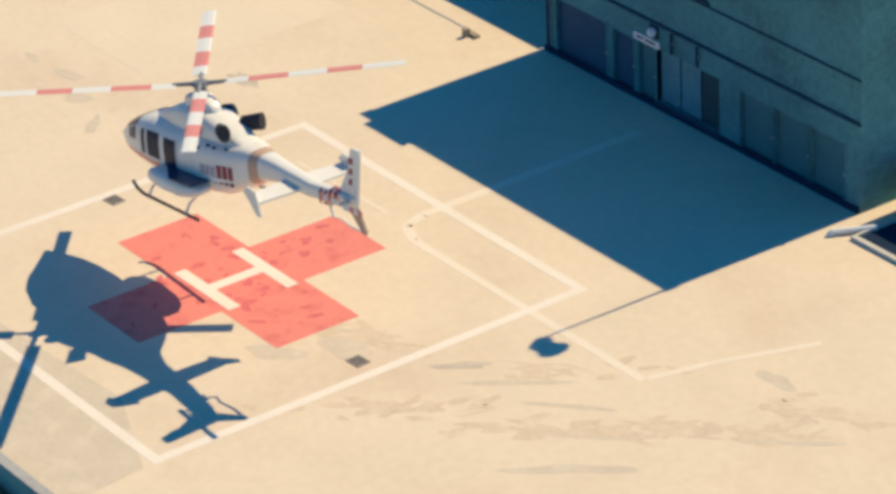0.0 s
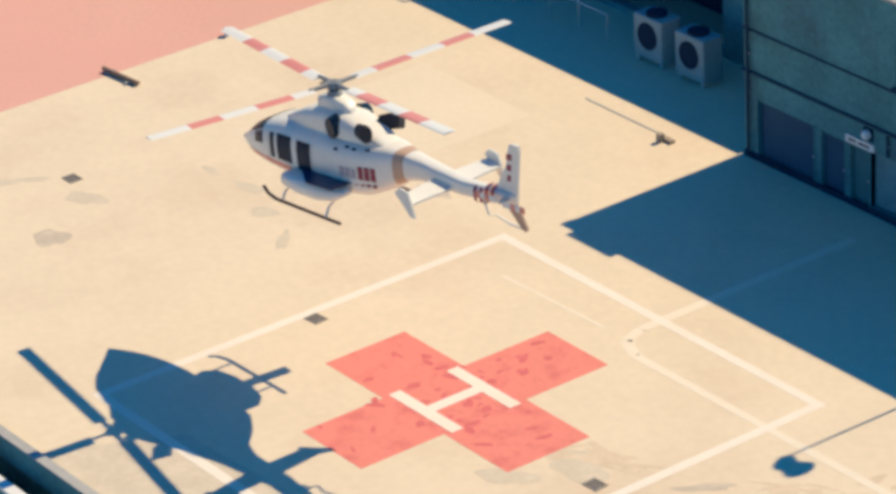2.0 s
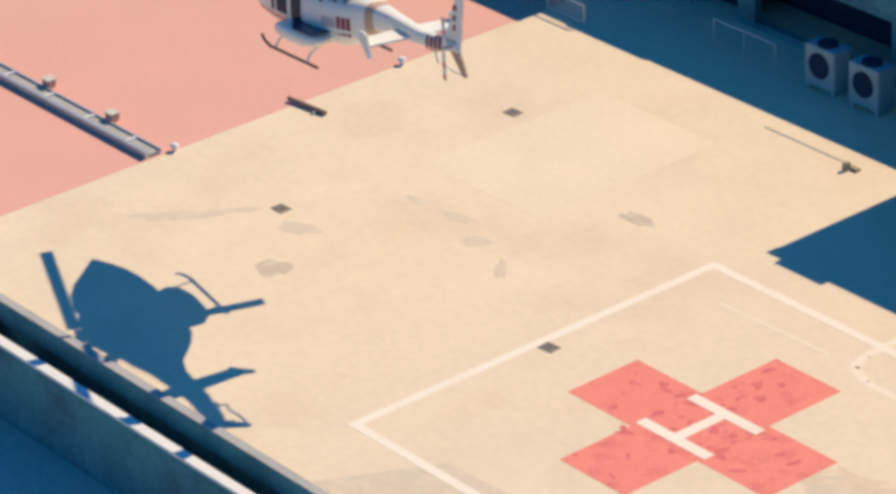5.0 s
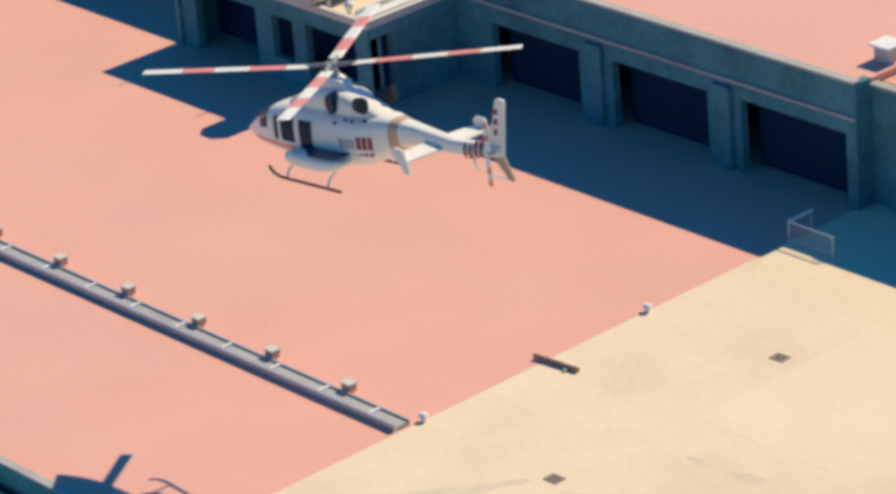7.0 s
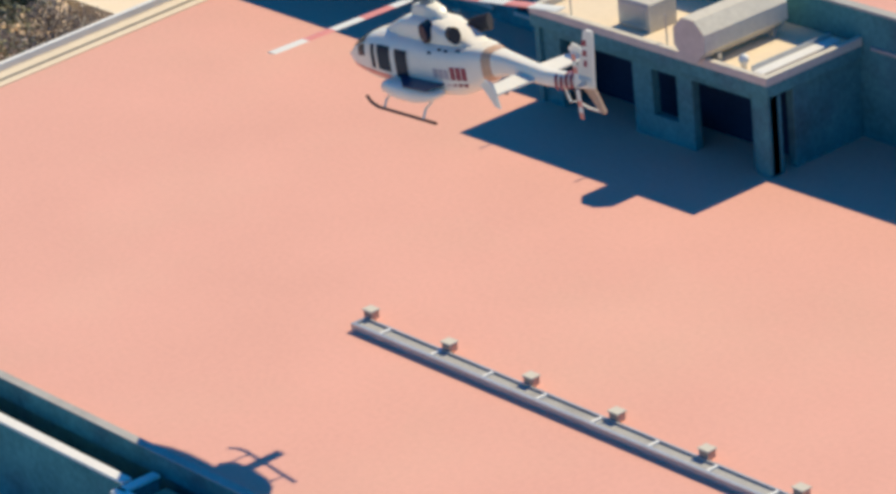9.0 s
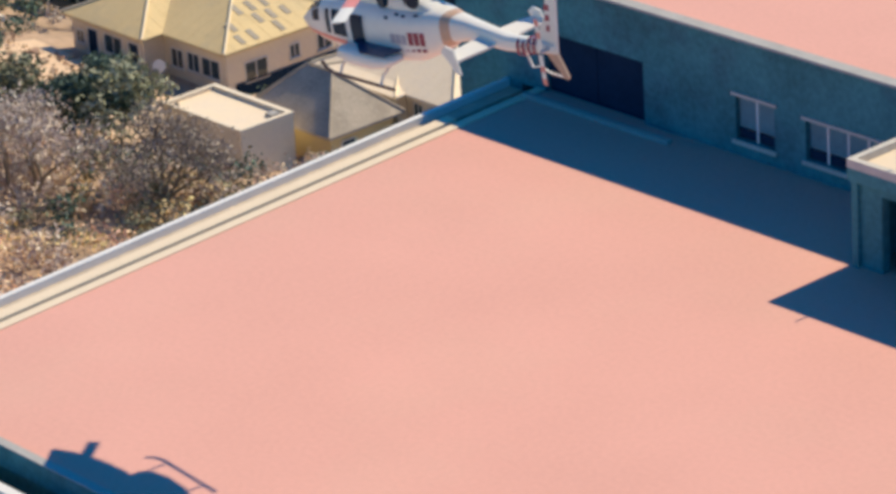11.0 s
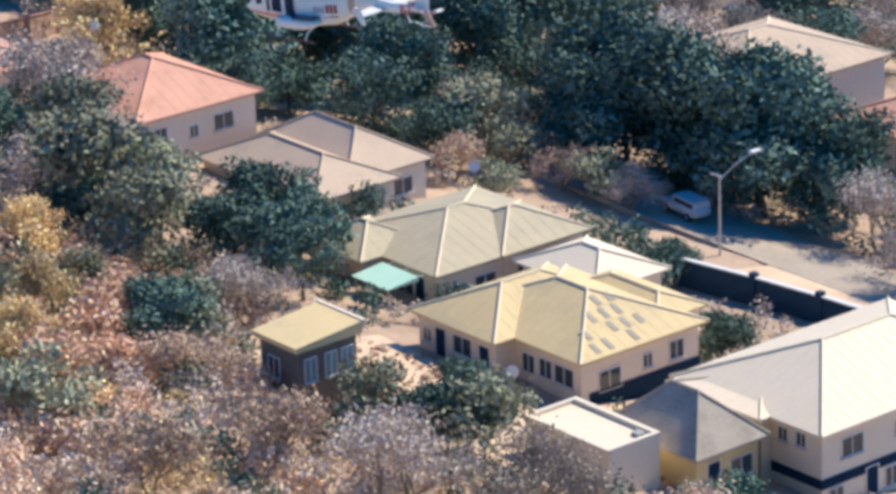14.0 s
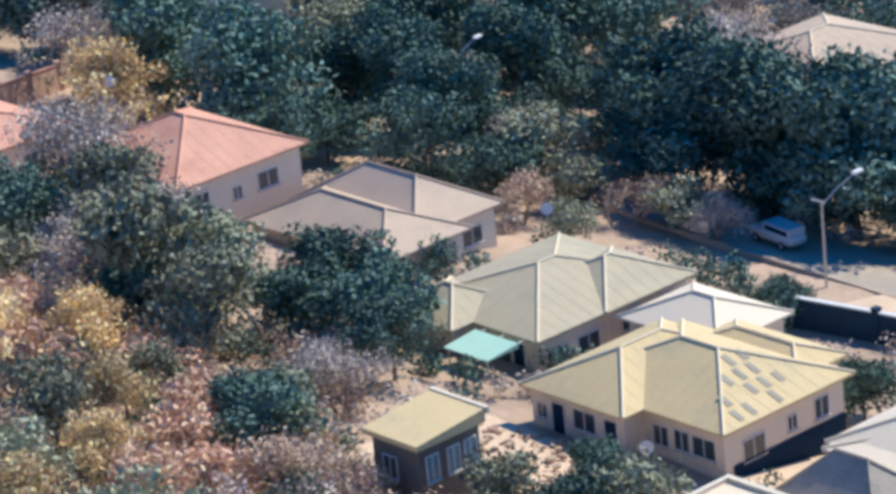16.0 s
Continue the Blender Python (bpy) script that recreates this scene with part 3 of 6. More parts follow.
# markings and small things on the helipad deck
def deck_things():
    rng = random.Random(4)
    lift = 0.004
    c = tagged(part("cross_marking", prism(bmesh.new(), [(-2.7, -3), (0.2, -3), (0.2, -5.9), (3.1, -5.9), (3.1, -2.95), (6.05, -2.95), (6.05, 0.05), (3.1, 0.05), (3.1, 3.15), (0.25, 3.15), (0.25, -0.05), (-2.7, -0.05)], 0.0005, lift), CROSS), "worn red cross painted on the helipad", "marking", kind="structure")
    tagged(part("h_marking", boxes((0.15, 3.2, -0.62, -0.2, lift + 0.001, 0.009), (0.15, 3.2, -2.75, -2.33, lift + 0.001, 0.009), (1.45, 1.87, -2.33, -0.62, lift + 0.001, 0.009)), LINE), "white letter H painted in the red cross", "marking", kind="structure")
    a0, a1, b0, b1, w = -5.85, 9.25, -9.25, 6.25, 0.34
    outline = tagged(new("pad_outline"), "white square outline of the helipad", "marking", kind="structure")
    for r in ((a0, a1, b1 - w, b1), (a0, a1, b0, b0 + w), (a0, a0 + w, b0 + w, b1 - w), (a1 - w, a1, b0 + w, b1 - w)):
        part("painted_line", boxes((*r, 0.001, lift)), LINE, outline)
    old = bmesh.new()
    for p, q, ww in (((-3.6, 4.4), (1.2, 4.55), 0.12), ((2.0, 14.0), (2.05, 5.3), 0.36), ((2.05, 5.3), (2.3, 4.5), 0.36), ((2.3, 4.5), (3.2, 4.1), 0.36), ((3.2, 4.1), (14.5, 4.1), 0.3), ((14.5, 4.25), (15.0, 6.2), 0.24), ((15.0, 6.2), (16.2, 9.4), 0.2)):
        d = Vector(q) - Vector(p)
        n = Vector((-d.y, d.x)).normalized() * ww / 2
        v = [Vector(p) + n, Vector(p) - n, Vector(q) - n, Vector(q) + n]
        prism(old, [(u.x, u.y) for u in v], 0.0004, 0.0034)
    tagged(part("old_markings", old, LINE_OLD), "faded older lines on the deck", "marking", kind="structure")
    tagged(part("repair_patch", boxes((-18.2, -12.2, 4.1, 12.4, 0.0003, 0.003)), CREAM_LIGHT), "lighter screed repair on the deck", "patch", kind="structure")
    tagged(part("repair_patch", prism(bmesh.new(), [(3.5, -12.3), (9.5, -12.3), (9.2, -9.6), (5.5, -8.0), (-2, -8.5), (-4, -12.3)], 0.0003, 0.0025), STAIN_SOFT), "greyish worn screed near the roof edge", "patch", kind="structure")
    soft, dark = bmesh.new(), bmesh.new()
    for x, y, rx, ry, tn in ((-20.9, -4.6, 1.5, 0.35, 0.92), (-19.9, -3.0, 1.1, 0.14, 0.92), (-17.3, -2.2, 0.7, 0.45, 0.4), (-15.6, -4.6, 0.7, 0.5, 0), (-14.2, 2.2, 0.8, 0.22, 0.2), (-16.2, 2.0, 0.5, 0.14, 0), (-12.4, 1.5, 0.5, 0.35, 0), (-10.3, 0.8, 0.7, 0.2, -0.7),
                             (7.2, -1.2, 1.0, 0.7, 0.2), (6.2, -3.1, 0.9, 0.4, 0.5), (12.2, 1.2, 1.6, 0.14, 0.9), (14.3, 1.6, 1.2, 0.14, 0.7), (17.0, -0.5, 1.7, 0.25, 0.9), (16.2, 1.2, 1.2, 0.1, 0.8), (17.0, 7.0, 0.7, 0.3, 0), (10.4, 0.6, 0.9, 0.2, 0.9), (20.0, 5.2, 1.5, 0.12, 0.8), (-9.8, 6.5, 0.8, 0.3, 0)):
        blob(soft if rng.random() < 0.6 else dark, x, y, rx, ry, 0.0006 + 0.0004 * rng.random(), rng, turn=tn, h=0.0025)
    tagged(part("stain", soft, STAIN_SOFT), "faded grey stains on the screed", "stain", kind="stuff")
    tagged(part("stain", dark, STAIN), "grey drain stains on the screed", "stain", kind="stuff")
    bm = bmesh.new()
    for cx, cy, n, far, a in ((15.5, 1.0, 34, 2.6, 0.85), (11.5, -1.8, 26, 2.2, 0.9), (17.5, 3.4, 22, 1.8, 0.7), (7.0, -0.6, 30, 0.9, 0.4), (12.5, 2.5, 14, 1.5, 0.9), (19.0, 6.6, 14, 1.2, 0.5)):
        for _ in range(n):
            u, v = rng.gauss(0, far), rng.gauss(0, 0.3)
            blob(bm, cx + u * math.cos(a) - v * math.sin(a), cy + u * math.sin(a) + v * math.cos(a), rng.uniform(0.15, 0.75), rng.uniform(0.06, 0.2), 0.0008 + 0.0006 * rng.random(), rng, n=16, h=0.0022, turn=a + rng.gauss(0, 0.35))
    tagged(part("rust_streak", bm, mat("rust_stain", (0.7, 0.555, 0.4), 0.95, 0.08, 1.2, 5.0, 0.1, second=(0.77, 0.635, 0.465), amount=1.0, big=1.3)), "brownish rust streaks on the cream screed", "stain", kind="stuff")
    bm = bmesh.new()
    for k in range(60):
        x, y = (rng.uniform(-3, 6), rng.uniform(-3, 0)) if rng.random() < 0.5 else (rng.uniform(0, 3), rng.uniform(-6, 3))
        blob(bm, x * 0.93, y * 0.93, rng.uniform(0.08, 0.3), rng.uniform(0.05, 0.16), 0.0045 + 0.0003 * rng.random(), rng, n=9, h=0.001, turn=rng.uniform(0, 3))
    tagged(part("paint_wear", bm, mat("dark_red_wear", (0.7, 0.16, 0.16), 0.85, 0.1, 1.5, 6, 0.1)), "darker worn spots in the red paint", "wear", kind="stuff")
    # drain covers
    first = None
    for x, y in ((-5.2, -1.55), (-18.85, -1.74), (-19.1, 8.95), (8.25, -1.55)):
        if first is None:
            first = thing("drain_cover", "small dark square drain cover in the deck", "drain cover", pose(x, y, 0, 0, 0, 5), group="drain covers")
            part("plate", boxes((-0.3, 0.3, -0.24, 0.24, 0.001, 0.03), bevel=0.01), mat("iron_cover", (0.3, 0.26, 0.22), 0.7, 0.15, 2, 9), first)
            for k in range(4):
                part("slot", boxes((-0.22, 0.22, -0.17 + 0.1 * k, -0.13 + 0.1 * k, 0.0305, 0.034)), BLACK, first)
        else:
            copy_thing(first, pose(x, y, 0, 0, 0, 5 * rng.random()))
    # white vent caps along the colour boundary
    first = None
    for y in (-9.6, -1.7, 8.7):
        if first is None:
            first = thing("roof_breather", "small white vent cap at the roof joint", "vent", pose(-25.05, y, 0), group="vent caps")
            bm = tube(bmesh.new(), (0, 0, 0), (0, 0, 0.22), 0.1, 0.1, 10)
            part("stub", bm, WHITE, first)
            part("cap", tube(bmesh.new(), (0, 0, 0.22), (0, 0, 0.3), 0.17, 0.1, 10), WHITE, first)
        else:
            copy_thing(first, pose(-25.05, y, 0))
    o = thing("overflow_pipe", "dark pipe lying over the roof joint", "pipe")
    part("pipe", tube(bmesh.new(), (-25.5, 3.75, 0.12), (-23.6, 3.95, 0.1), 0.09, 0.09, 10), mat("brown_pipe", (0.3, 0.19, 0.13), 0.7, 0.1, 2, 8), o)
    for x in (-25.2, -24.0):
        part("saddle", boxes((x - 0.06, x + 0.06, 3.66, 4.04, 0, 0.09)), GREY, o)
    # barrier at the corner of the deck
    f = thing("barrier", "low galvanised steel barrier at the deck corner", "barrier")
    for x in (-25.1, -23.0):
        part("post", tube(bmesh.new(), (x, 15.88, 0), (x, 15.88, 0.8), 0.035), STEEL, f)
    for z in (0.1, 0.78):
        part("rail", tube(bmesh.new(), (-25.1, 15.88, z), (-23.0, 15.88, z), 0.03), STEEL, f)
    part("return_rail", boxes((-25.16, -25.04, 15.92, 17.1, 0.76, 0.84)), WHITE, f)
    part("return_post", tube(bmesh.new(), (-25.1, 17.05, 0), (-25.1, 17.05, 0.76), 0.035), STEEL, f)
    bm = bmesh.new()
    for k in range(14):
        tube(bm, (-24.95 + 0.14 * k, 15.88, 0.12), (-24.95 + 0.14 * k, 15.88, 0.76), 0.008, 0.008, 4)
    part("mesh_panel", bm, STEEL, f)
    # drainage trough on the red roof with its lamp posts
    g = thing("roof_trough", "long galvanised drainage trough on the red roof", "trough")
    part("outer_wall", boxes((-48.2, -25.2, -2.86, -2.72, 0, 0.26)), STEEL, g)
    part("inner_wall", boxes((-48.2, -25.2, -2.24, -2.16, 0, 0.22)), STEEL, g)
    part("bed", boxes((-48.2, -25.2, -2.716, -2.244, 0.004, 0.15)), GREY, g)
    part("end_plate", boxes((-48.3, -48.21, -2.86, -2.16, 0, 0.26)), STEEL, g)
    for k in range(9):
        x = -47.0 + 2.55 * k
        part("cross_bar", boxes((x - 0.06, x + 0.06, -2.715, -2.245, 0.152, 0.22)), WHITE, g)
    first = None
    for k in range(6):
        x = -28.45 - 3.97 * k
        if first is None:
            first = thing("edge_light", "terracotta coloured roof light on a short post", "light", pose(x, -1.95, 0), group="roof edge lights")
            part("post", boxes((-0.09, 0.09, -0.09, 0.09, 0, 0.12)), TERRA, first)
            part("head", boxes((-0.22, 0.22, -0.18, 0.18, 0.12, 0.42), bevel=0.04), TERRA, first)
            part("lid", boxes((-0.24, 0.24, -0.2, 0.2, 0.422, 0.46)), WALL_PALE, first)
        else:
            copy_thing(first, pose(x, -1.95, 0))
    # condensers before the shaded wall
    first = None
    for x in (-12.7, -10.5):
        if first is None:
            first = thing("condenser_unit", "pale air conditioning condenser before the wall", "air conditioner", pose(x, 18.4, 0), group="condensers")
            part("casing", boxes((-0.75, 0.75, -0.45, 0.45, 0.15, 1.75), bevel=0.04), mat("condenser_casing", (0.25, 0.36, 0.38), 0.7, 0.1, 1, 6), first)
            bm = bmesh.new()
            bmesh.ops.create_cone(bm, cap_ends=True, segments=20, radius1=0.5, radius2=0.5, depth=0.05, matrix=pose(0, -0.47, 1.05, 90, 0, 0))
            part("fan_grille", bm, DARKWALL, first)
            part("top_fan", tube(bmesh.new(), (0, 0, 1.752), (0, 0, 1.86), 0.38, 0.38, 18), DARKWALL, first)
            for u in (-0.6, 0.6):
                part("foot", boxes((u - 0.08, u + 0.08, -0.4, 0.4, 0, 0.15)), STEEL, first)
        else:
            copy_thing(first, pose(x, 18.4, 0))
    # rail before the recess
    r = thing("handrail", "thin steel handrail before the recessed bay", "handrail")
    part("rail", tube(bmesh.new(), (-18.4, 18.2, 1.0), (-15.2, 18.2, 1.0), 0.03), STEEL, r)
    for x in (-18.4, -16.8, -15.2):
        part("post", tube(bmesh.new(), (x, 18.2, 0), (x, 18.2, 1.0), 0.03), STEEL, r)
    # wall lamps
    first = None
    for x, y, z in ((-18.75, EAST_Y, 2.6), (-15.5, EAST_Y, 3.4), (0.95, 15.63, 2.75)):
        if first is None:
            first = thing("bulkhead_lamp", "round bulkhead lamp on the shaded wall", "lamp", pose(x, y, z), group="bulkhead lamps")
            bm = bmesh.new()
            bmesh.ops.create_uvsphere(bm, u_segments=12, v_segments=8, radius=0.17, matrix=Matrix.Translation((0, -0.12, 0)))
            part("dome", bm, WHITE, first, smooth=True)
            part("back_plate", boxes((-0.2, 0.2, -0.06, -0.002, -0.2, 0.2)), DARKWALL, first)
        else:
            copy_thing(first, pose(x, y, z))
    # stains of dirt and a scrap near the wall
    s = thing("timber_scrap", "weathered timber offcut lying on the deck", "timber")
    part("plank", boxes((-7.9, -7.2, 14.3, 14.5, 0.0, 0.1)), mat("grey_timber", (0.35, 0.28, 0.22), 0.9, 0.2, 2, 9), s)
    part("block", boxes((-7.7, -7.5, 14.1, 14.3, 0.0, 0.3)), bpy.data.materials["grey_timber"], s)
    tagged(part("trim", boxes((-12, -7.5, 14.55, 14.62, 0.001, 0.02)), GREY), "thin dark seam on the deck by the wall", "seam", kind="structure")
    # windsock on the stair block
    w = thing("windsock", "drooping windsock on a thin pole above the stair block", "windsock")
    part("pole", tube(bmesh.new(), (10.9, 15.8, 7.64), (10.9, 15.8, 12.5), 0.05, 0.035), STEEL, w)
    bm = bmesh.new()
    tube(bm, (10.95, 15.75, 12.4), (11.2, 15.4, 12.3), 0.2, 0.3, 12)
    tube(bm, (11.2, 15.4, 12.3), (11.4, 15.1, 11.95), 0.3, 0.26, 12)
    tube(bm, (11.4, 15.1, 11.95), (11.65, 14.9, 11.7), 0.26, 0.4, 12)
    part("sock", bm, HELI_ORANGE, w)
    # aerials and boxes at the stair block's top edge that break its shadow line
    b = thing("roof_box", "plaster upstand box on the stair block roof", "roof box")
    part("casing", boxes((-4.2, -2.2, 15.7, 17.5, 7.64, 8.0), bevel=0.03), WALL_PALE, b)
    part("lid", boxes((-4.3, -2.1, 15.66, 17.6, 8.001, 8.06)), GREY, b)
    t = thing("roof_cowl", "pale metal cowl on the stair block roof", "cowl")
    bm = bmesh.new()
    bmesh.ops.create_cone(bm, cap_ends=True, segments=8, radius1=0.6, radius2=0.6, depth=3.0, matrix=pose(-2.8, 19.0, 8.2, 90, 22.5, 20))
    part("shell", bm, WALL_PALE, t)
    part("stand", boxes((-3.3, -2.3, 18.0, 20.0, 7.14, 7.75)), STEEL, t)
    # low stair enclosure at the deck's east: a flat dark sheet imitates the shaded well
    e = thing("stair_well", "stair well with pale kerbs, its shaded depth a dark sheet", "stair well")
    part("mat", boxes((12.1, 17.5, 14.5, 16.6, 0.002, 0.03)), DARKWALL, e)
    part("kerb", boxes((12.0, 17.5, 14.3, 14.48, 0, 0.12)), WALL_PALE, e)
    part("kerb", boxes((12.0, 12.09, 14.484, 16.6, 0, 0.12)), WALL_PALE, e)
    b = thing("plant_box", "plaster equipment box with a white rim", "equipment box")
    part("body", boxes((11.6, 14.5, 16.7, 19.0, 0, 1.5)), WALL, b)
    part("rim", boxes((11.52, 14.58, 16.62, 16.8, 1.502, 1.6), (11.52, 11.7, 16.804, 19.0, 1.502, 1.6)), WHITE, b)
    p = thing("roof_pipe", "white plastic pipe lying along the deck", "pipe")
    part("pipe", tube(bmesh.new(), (11.4, 14.0, 0.12), (12.1, 15.3, 0.12), 0.1, 0.1, 10), WHITE, p)
    part("elbow", tube(bmesh.new(), (11.4, 14.0, 0.12), (11.4, 14.0, 0.0), 0.1, 0.1, 10), WHITE, p)
    # upper roof
    v = thing("roof_vent", "white square roof vent with a rain cap", "vent")
    part("shaft", boxes((-25.9, -25.2, 21.5, 22.2, TOP - 0.02, TOP + 0.5)), WALL_PALE, v)
    part("cap", prism(bmesh.new(), [(-26.05, 21.35), (-25.05, 21.35), (-25.05, 22.35), (-26.05, 22.35)], TOP + 0.58, TOP + 0.66), WHITE, v)
    for x in (-25.85, -25.3):
        part("bracket", boxes((x, x + 0.06, 21.5, 21.56, TOP + 0.5, TOP + 0.58)), STEEL, v)
    k = thing("skylight", "glazed box skylight on the red upper roof", "skylight")
    z = EAST_TOP - 0.02
    part("kerb", boxes((-23.4, -19.0, 20.9, 21.05, z, z + 1.0), (-23.4, -19.0, 23.85, 24.0, z, z + 1.0), (-23.4, -23.25, 21.05, 23.85, z, z + 1.0), (-19.15, -19.0, 21.05, 23.85, z, z + 1.0)), GREY, k)
    for u in range(3):
        part("pane", boxes((-23.2 + 1.35 * u, -21.9 + 1.35 * u, 21.08, 23.82, z + 0.6, z + 0.63)), PANE_PALE, k)
    p = thing("solar_panel", "dark blue framed flat panel on the salmon roof", "solar panel")
    part("glass", boxes((-16.6, -12.4, 21.3, 23.6, z + 0.22, z + 0.28)), NAVY, p)
    part("panel_frame", boxes((-16.7, -12.3, 21.2, 21.296, z + 0.12, z + 0.3), (-16.7, -12.3, 23.604, 23.7, z + 0.12, z + 0.3), (-16.7, -16.604, 21.3, 23.6, z + 0.12, z + 0.3), (-12.396, -12.3, 21.3, 23.6, z + 0.12, z + 0.3)), GREY, p)
    for x in (-16.2, -12.9):
        part("foot", boxes((x, x + 0.2, 21.4, 23.5, z, z + 0.216)), STEEL, p)
    # pipes on the lower wing
    for y, x0, x1 in ((-17.5, -6, 6), (-20.0, -10, 4)):
        q = thing("wing_pipe", "white pipe run on the lower roof", "pipe", group="pipes on the lower wing")
        part("pipe", tube(bmesh.new(), (x0, y, -3.1), (x1, y + 1.5, -3.1), 0.13), WHITE, q)
        for x in (x0 + 0.5, x1 - 0.5):
            part("support", boxes((x - 0.1, x + 0.1, y - 0.1, y + 1.6, -3.4, -3.2)), GREY, q)


# the helicopter: forward +x, left +y, the rotor head at the origin
HULL = [(4.78, -2.36, 0.04, 0.03), (4.5, -2.32, 0.2, 0.14), (4.05, -2.22, 0.44, 0.34), (3.5, -2.07, 0.68, 0.58), (2.8, -1.94, 0.87, 0.78), (1.9, -1.88, 0.98, 0.92), (0.6, -1.88, 1.0, 0.96), (-0.8, -1.86, 0.99, 0.95),
        (-1.8, -1.8, 0.88, 0.88), (-2.6, -1.62, 0.66, 0.7), (-3.2, -1.42, 0.42, 0.45), (-3.9, -1.3, 0.32, 0.34), (-5.6, -1.16, 0.24, 0.25), (-7.2, -1.05, 0.18, 0.19), (-7.75, -1.0, 0.1, 0.12)]


def hull_at(x, a, grow=0.0, rows=HULL, e=3.1):
    for (xa, za, wa, ha), (xb, zb, wb, hb) in zip(rows, rows[1:]):
        if xa >= x >= xb:
            k = (xa - x) / (xa - xb)
            z, w, h = za + k * (zb - za), wa + k * (wb - wa) + grow, ha + k * (hb - ha) + grow
            c, s = math.cos(a), math.sin(a)
            return Vector((x, w * math.copysign(abs(c) ** (2 / e), c), z + h * math.copysign(abs(s) ** (2 / e), s)))


def loft(bm, rows, n=24, e=3.1):
    rings = []
    for x, z, w, h in rows:
        ring = []
        for i in range(n):
            a = 2 * math.pi * i / n
            c, s = math.cos(a), math.sin(a)
            ring.append(bm.verts.new((x, w * math.copysign(abs(c) ** (2 / e), c), z + h * math.copysign(abs(s) ** (2 / e), s))))
        rings.append(ring)
    for p, q in zip(rings, rings[1:]):
        for i in range(n):
            bm.faces.new((p[i], p[(i + 1) % n], q[(i + 1) % n], q[i]))
    bm.faces.new(rings[0])
    bm.faces.new(rings[-1][::-1])
    return bm


def hull_patch(x0, x1, a0, a1, grow=0.012, nx=6, na=6):
    """A piece of skin just proud of the hull; angles from the left side upwards, in degrees."""
    bm = bmesh.new()
    g = [[bm.verts.new(hull_at(x0 + (x1 - x0) * i / nx, radians(a0 + (a1 - a0) * j / na), grow)) for j in range(na + 1)] for i in range(nx + 1)]
    for i in range(nx):
        for j in range(na):
            bm.faces.new((g[i][j], g[i + 1][j], g[i + 1][j + 1], g[i][j + 1]))
    return bm


def fin(bm, pts, t, axis="y", at=0.0):
    """A flat tapered panel: an outline in x and z (or x and y) with a thickness."""
    lo, hi = [], []
    for u, v in pts:
        lo.append(bm.verts.new((u, at - t / 2, v) if axis == "y" else (u, v, at - t / 2)))
        hi.append(bm.verts.new((u, at + t / 2, v) if axis == "y" else (u, v, at + t / 2)))
    k = len(pts)
    bm.faces.new(lo)
    bm.faces.new(hi[::-1])
    for i in range(k):
        bm.faces.new((lo[i], hi[i], hi[(i + 1) % k], lo[(i + 1) % k]))
    return bm


def blade(length, chord, stripes, thick=0.05, cone=0.03):
    """A rotor blade along +x with painted stripes: rows of (start, end, paint)."""
    bm = bmesh.new()
    for a, b, mi in stripes:
        for x0, x1 in ((a, (a + b) / 2), ((a + b) / 2, b)):
            v = []
            for x in (x0, x1):
                z = cone * x
                v.append([bm.verts.new((x, y, z + h)) for y, h in ((-chord * 0.35, 0), (-chord * 0.2, thick / 2), (chord * 0.15, thick / 2), (chord * 0.65, 0), (chord * 0.15, -thick / 2), (-chord * 0.2, -thick / 2))])
            fs = [bm.faces.new((v[0][i], v[0][(i + 1) % 6], v[1][(i + 1) % 6], v[1][i])) for i in range(6)]
            fs += [bm.faces.new(v[0]), bm.faces.new(v[1][::-1])]
            for f in fs:
                f.material_index = mi
    bmesh.ops.remove_doubles(bm, verts=bm.verts[:], dist=1e-4)
    return bm


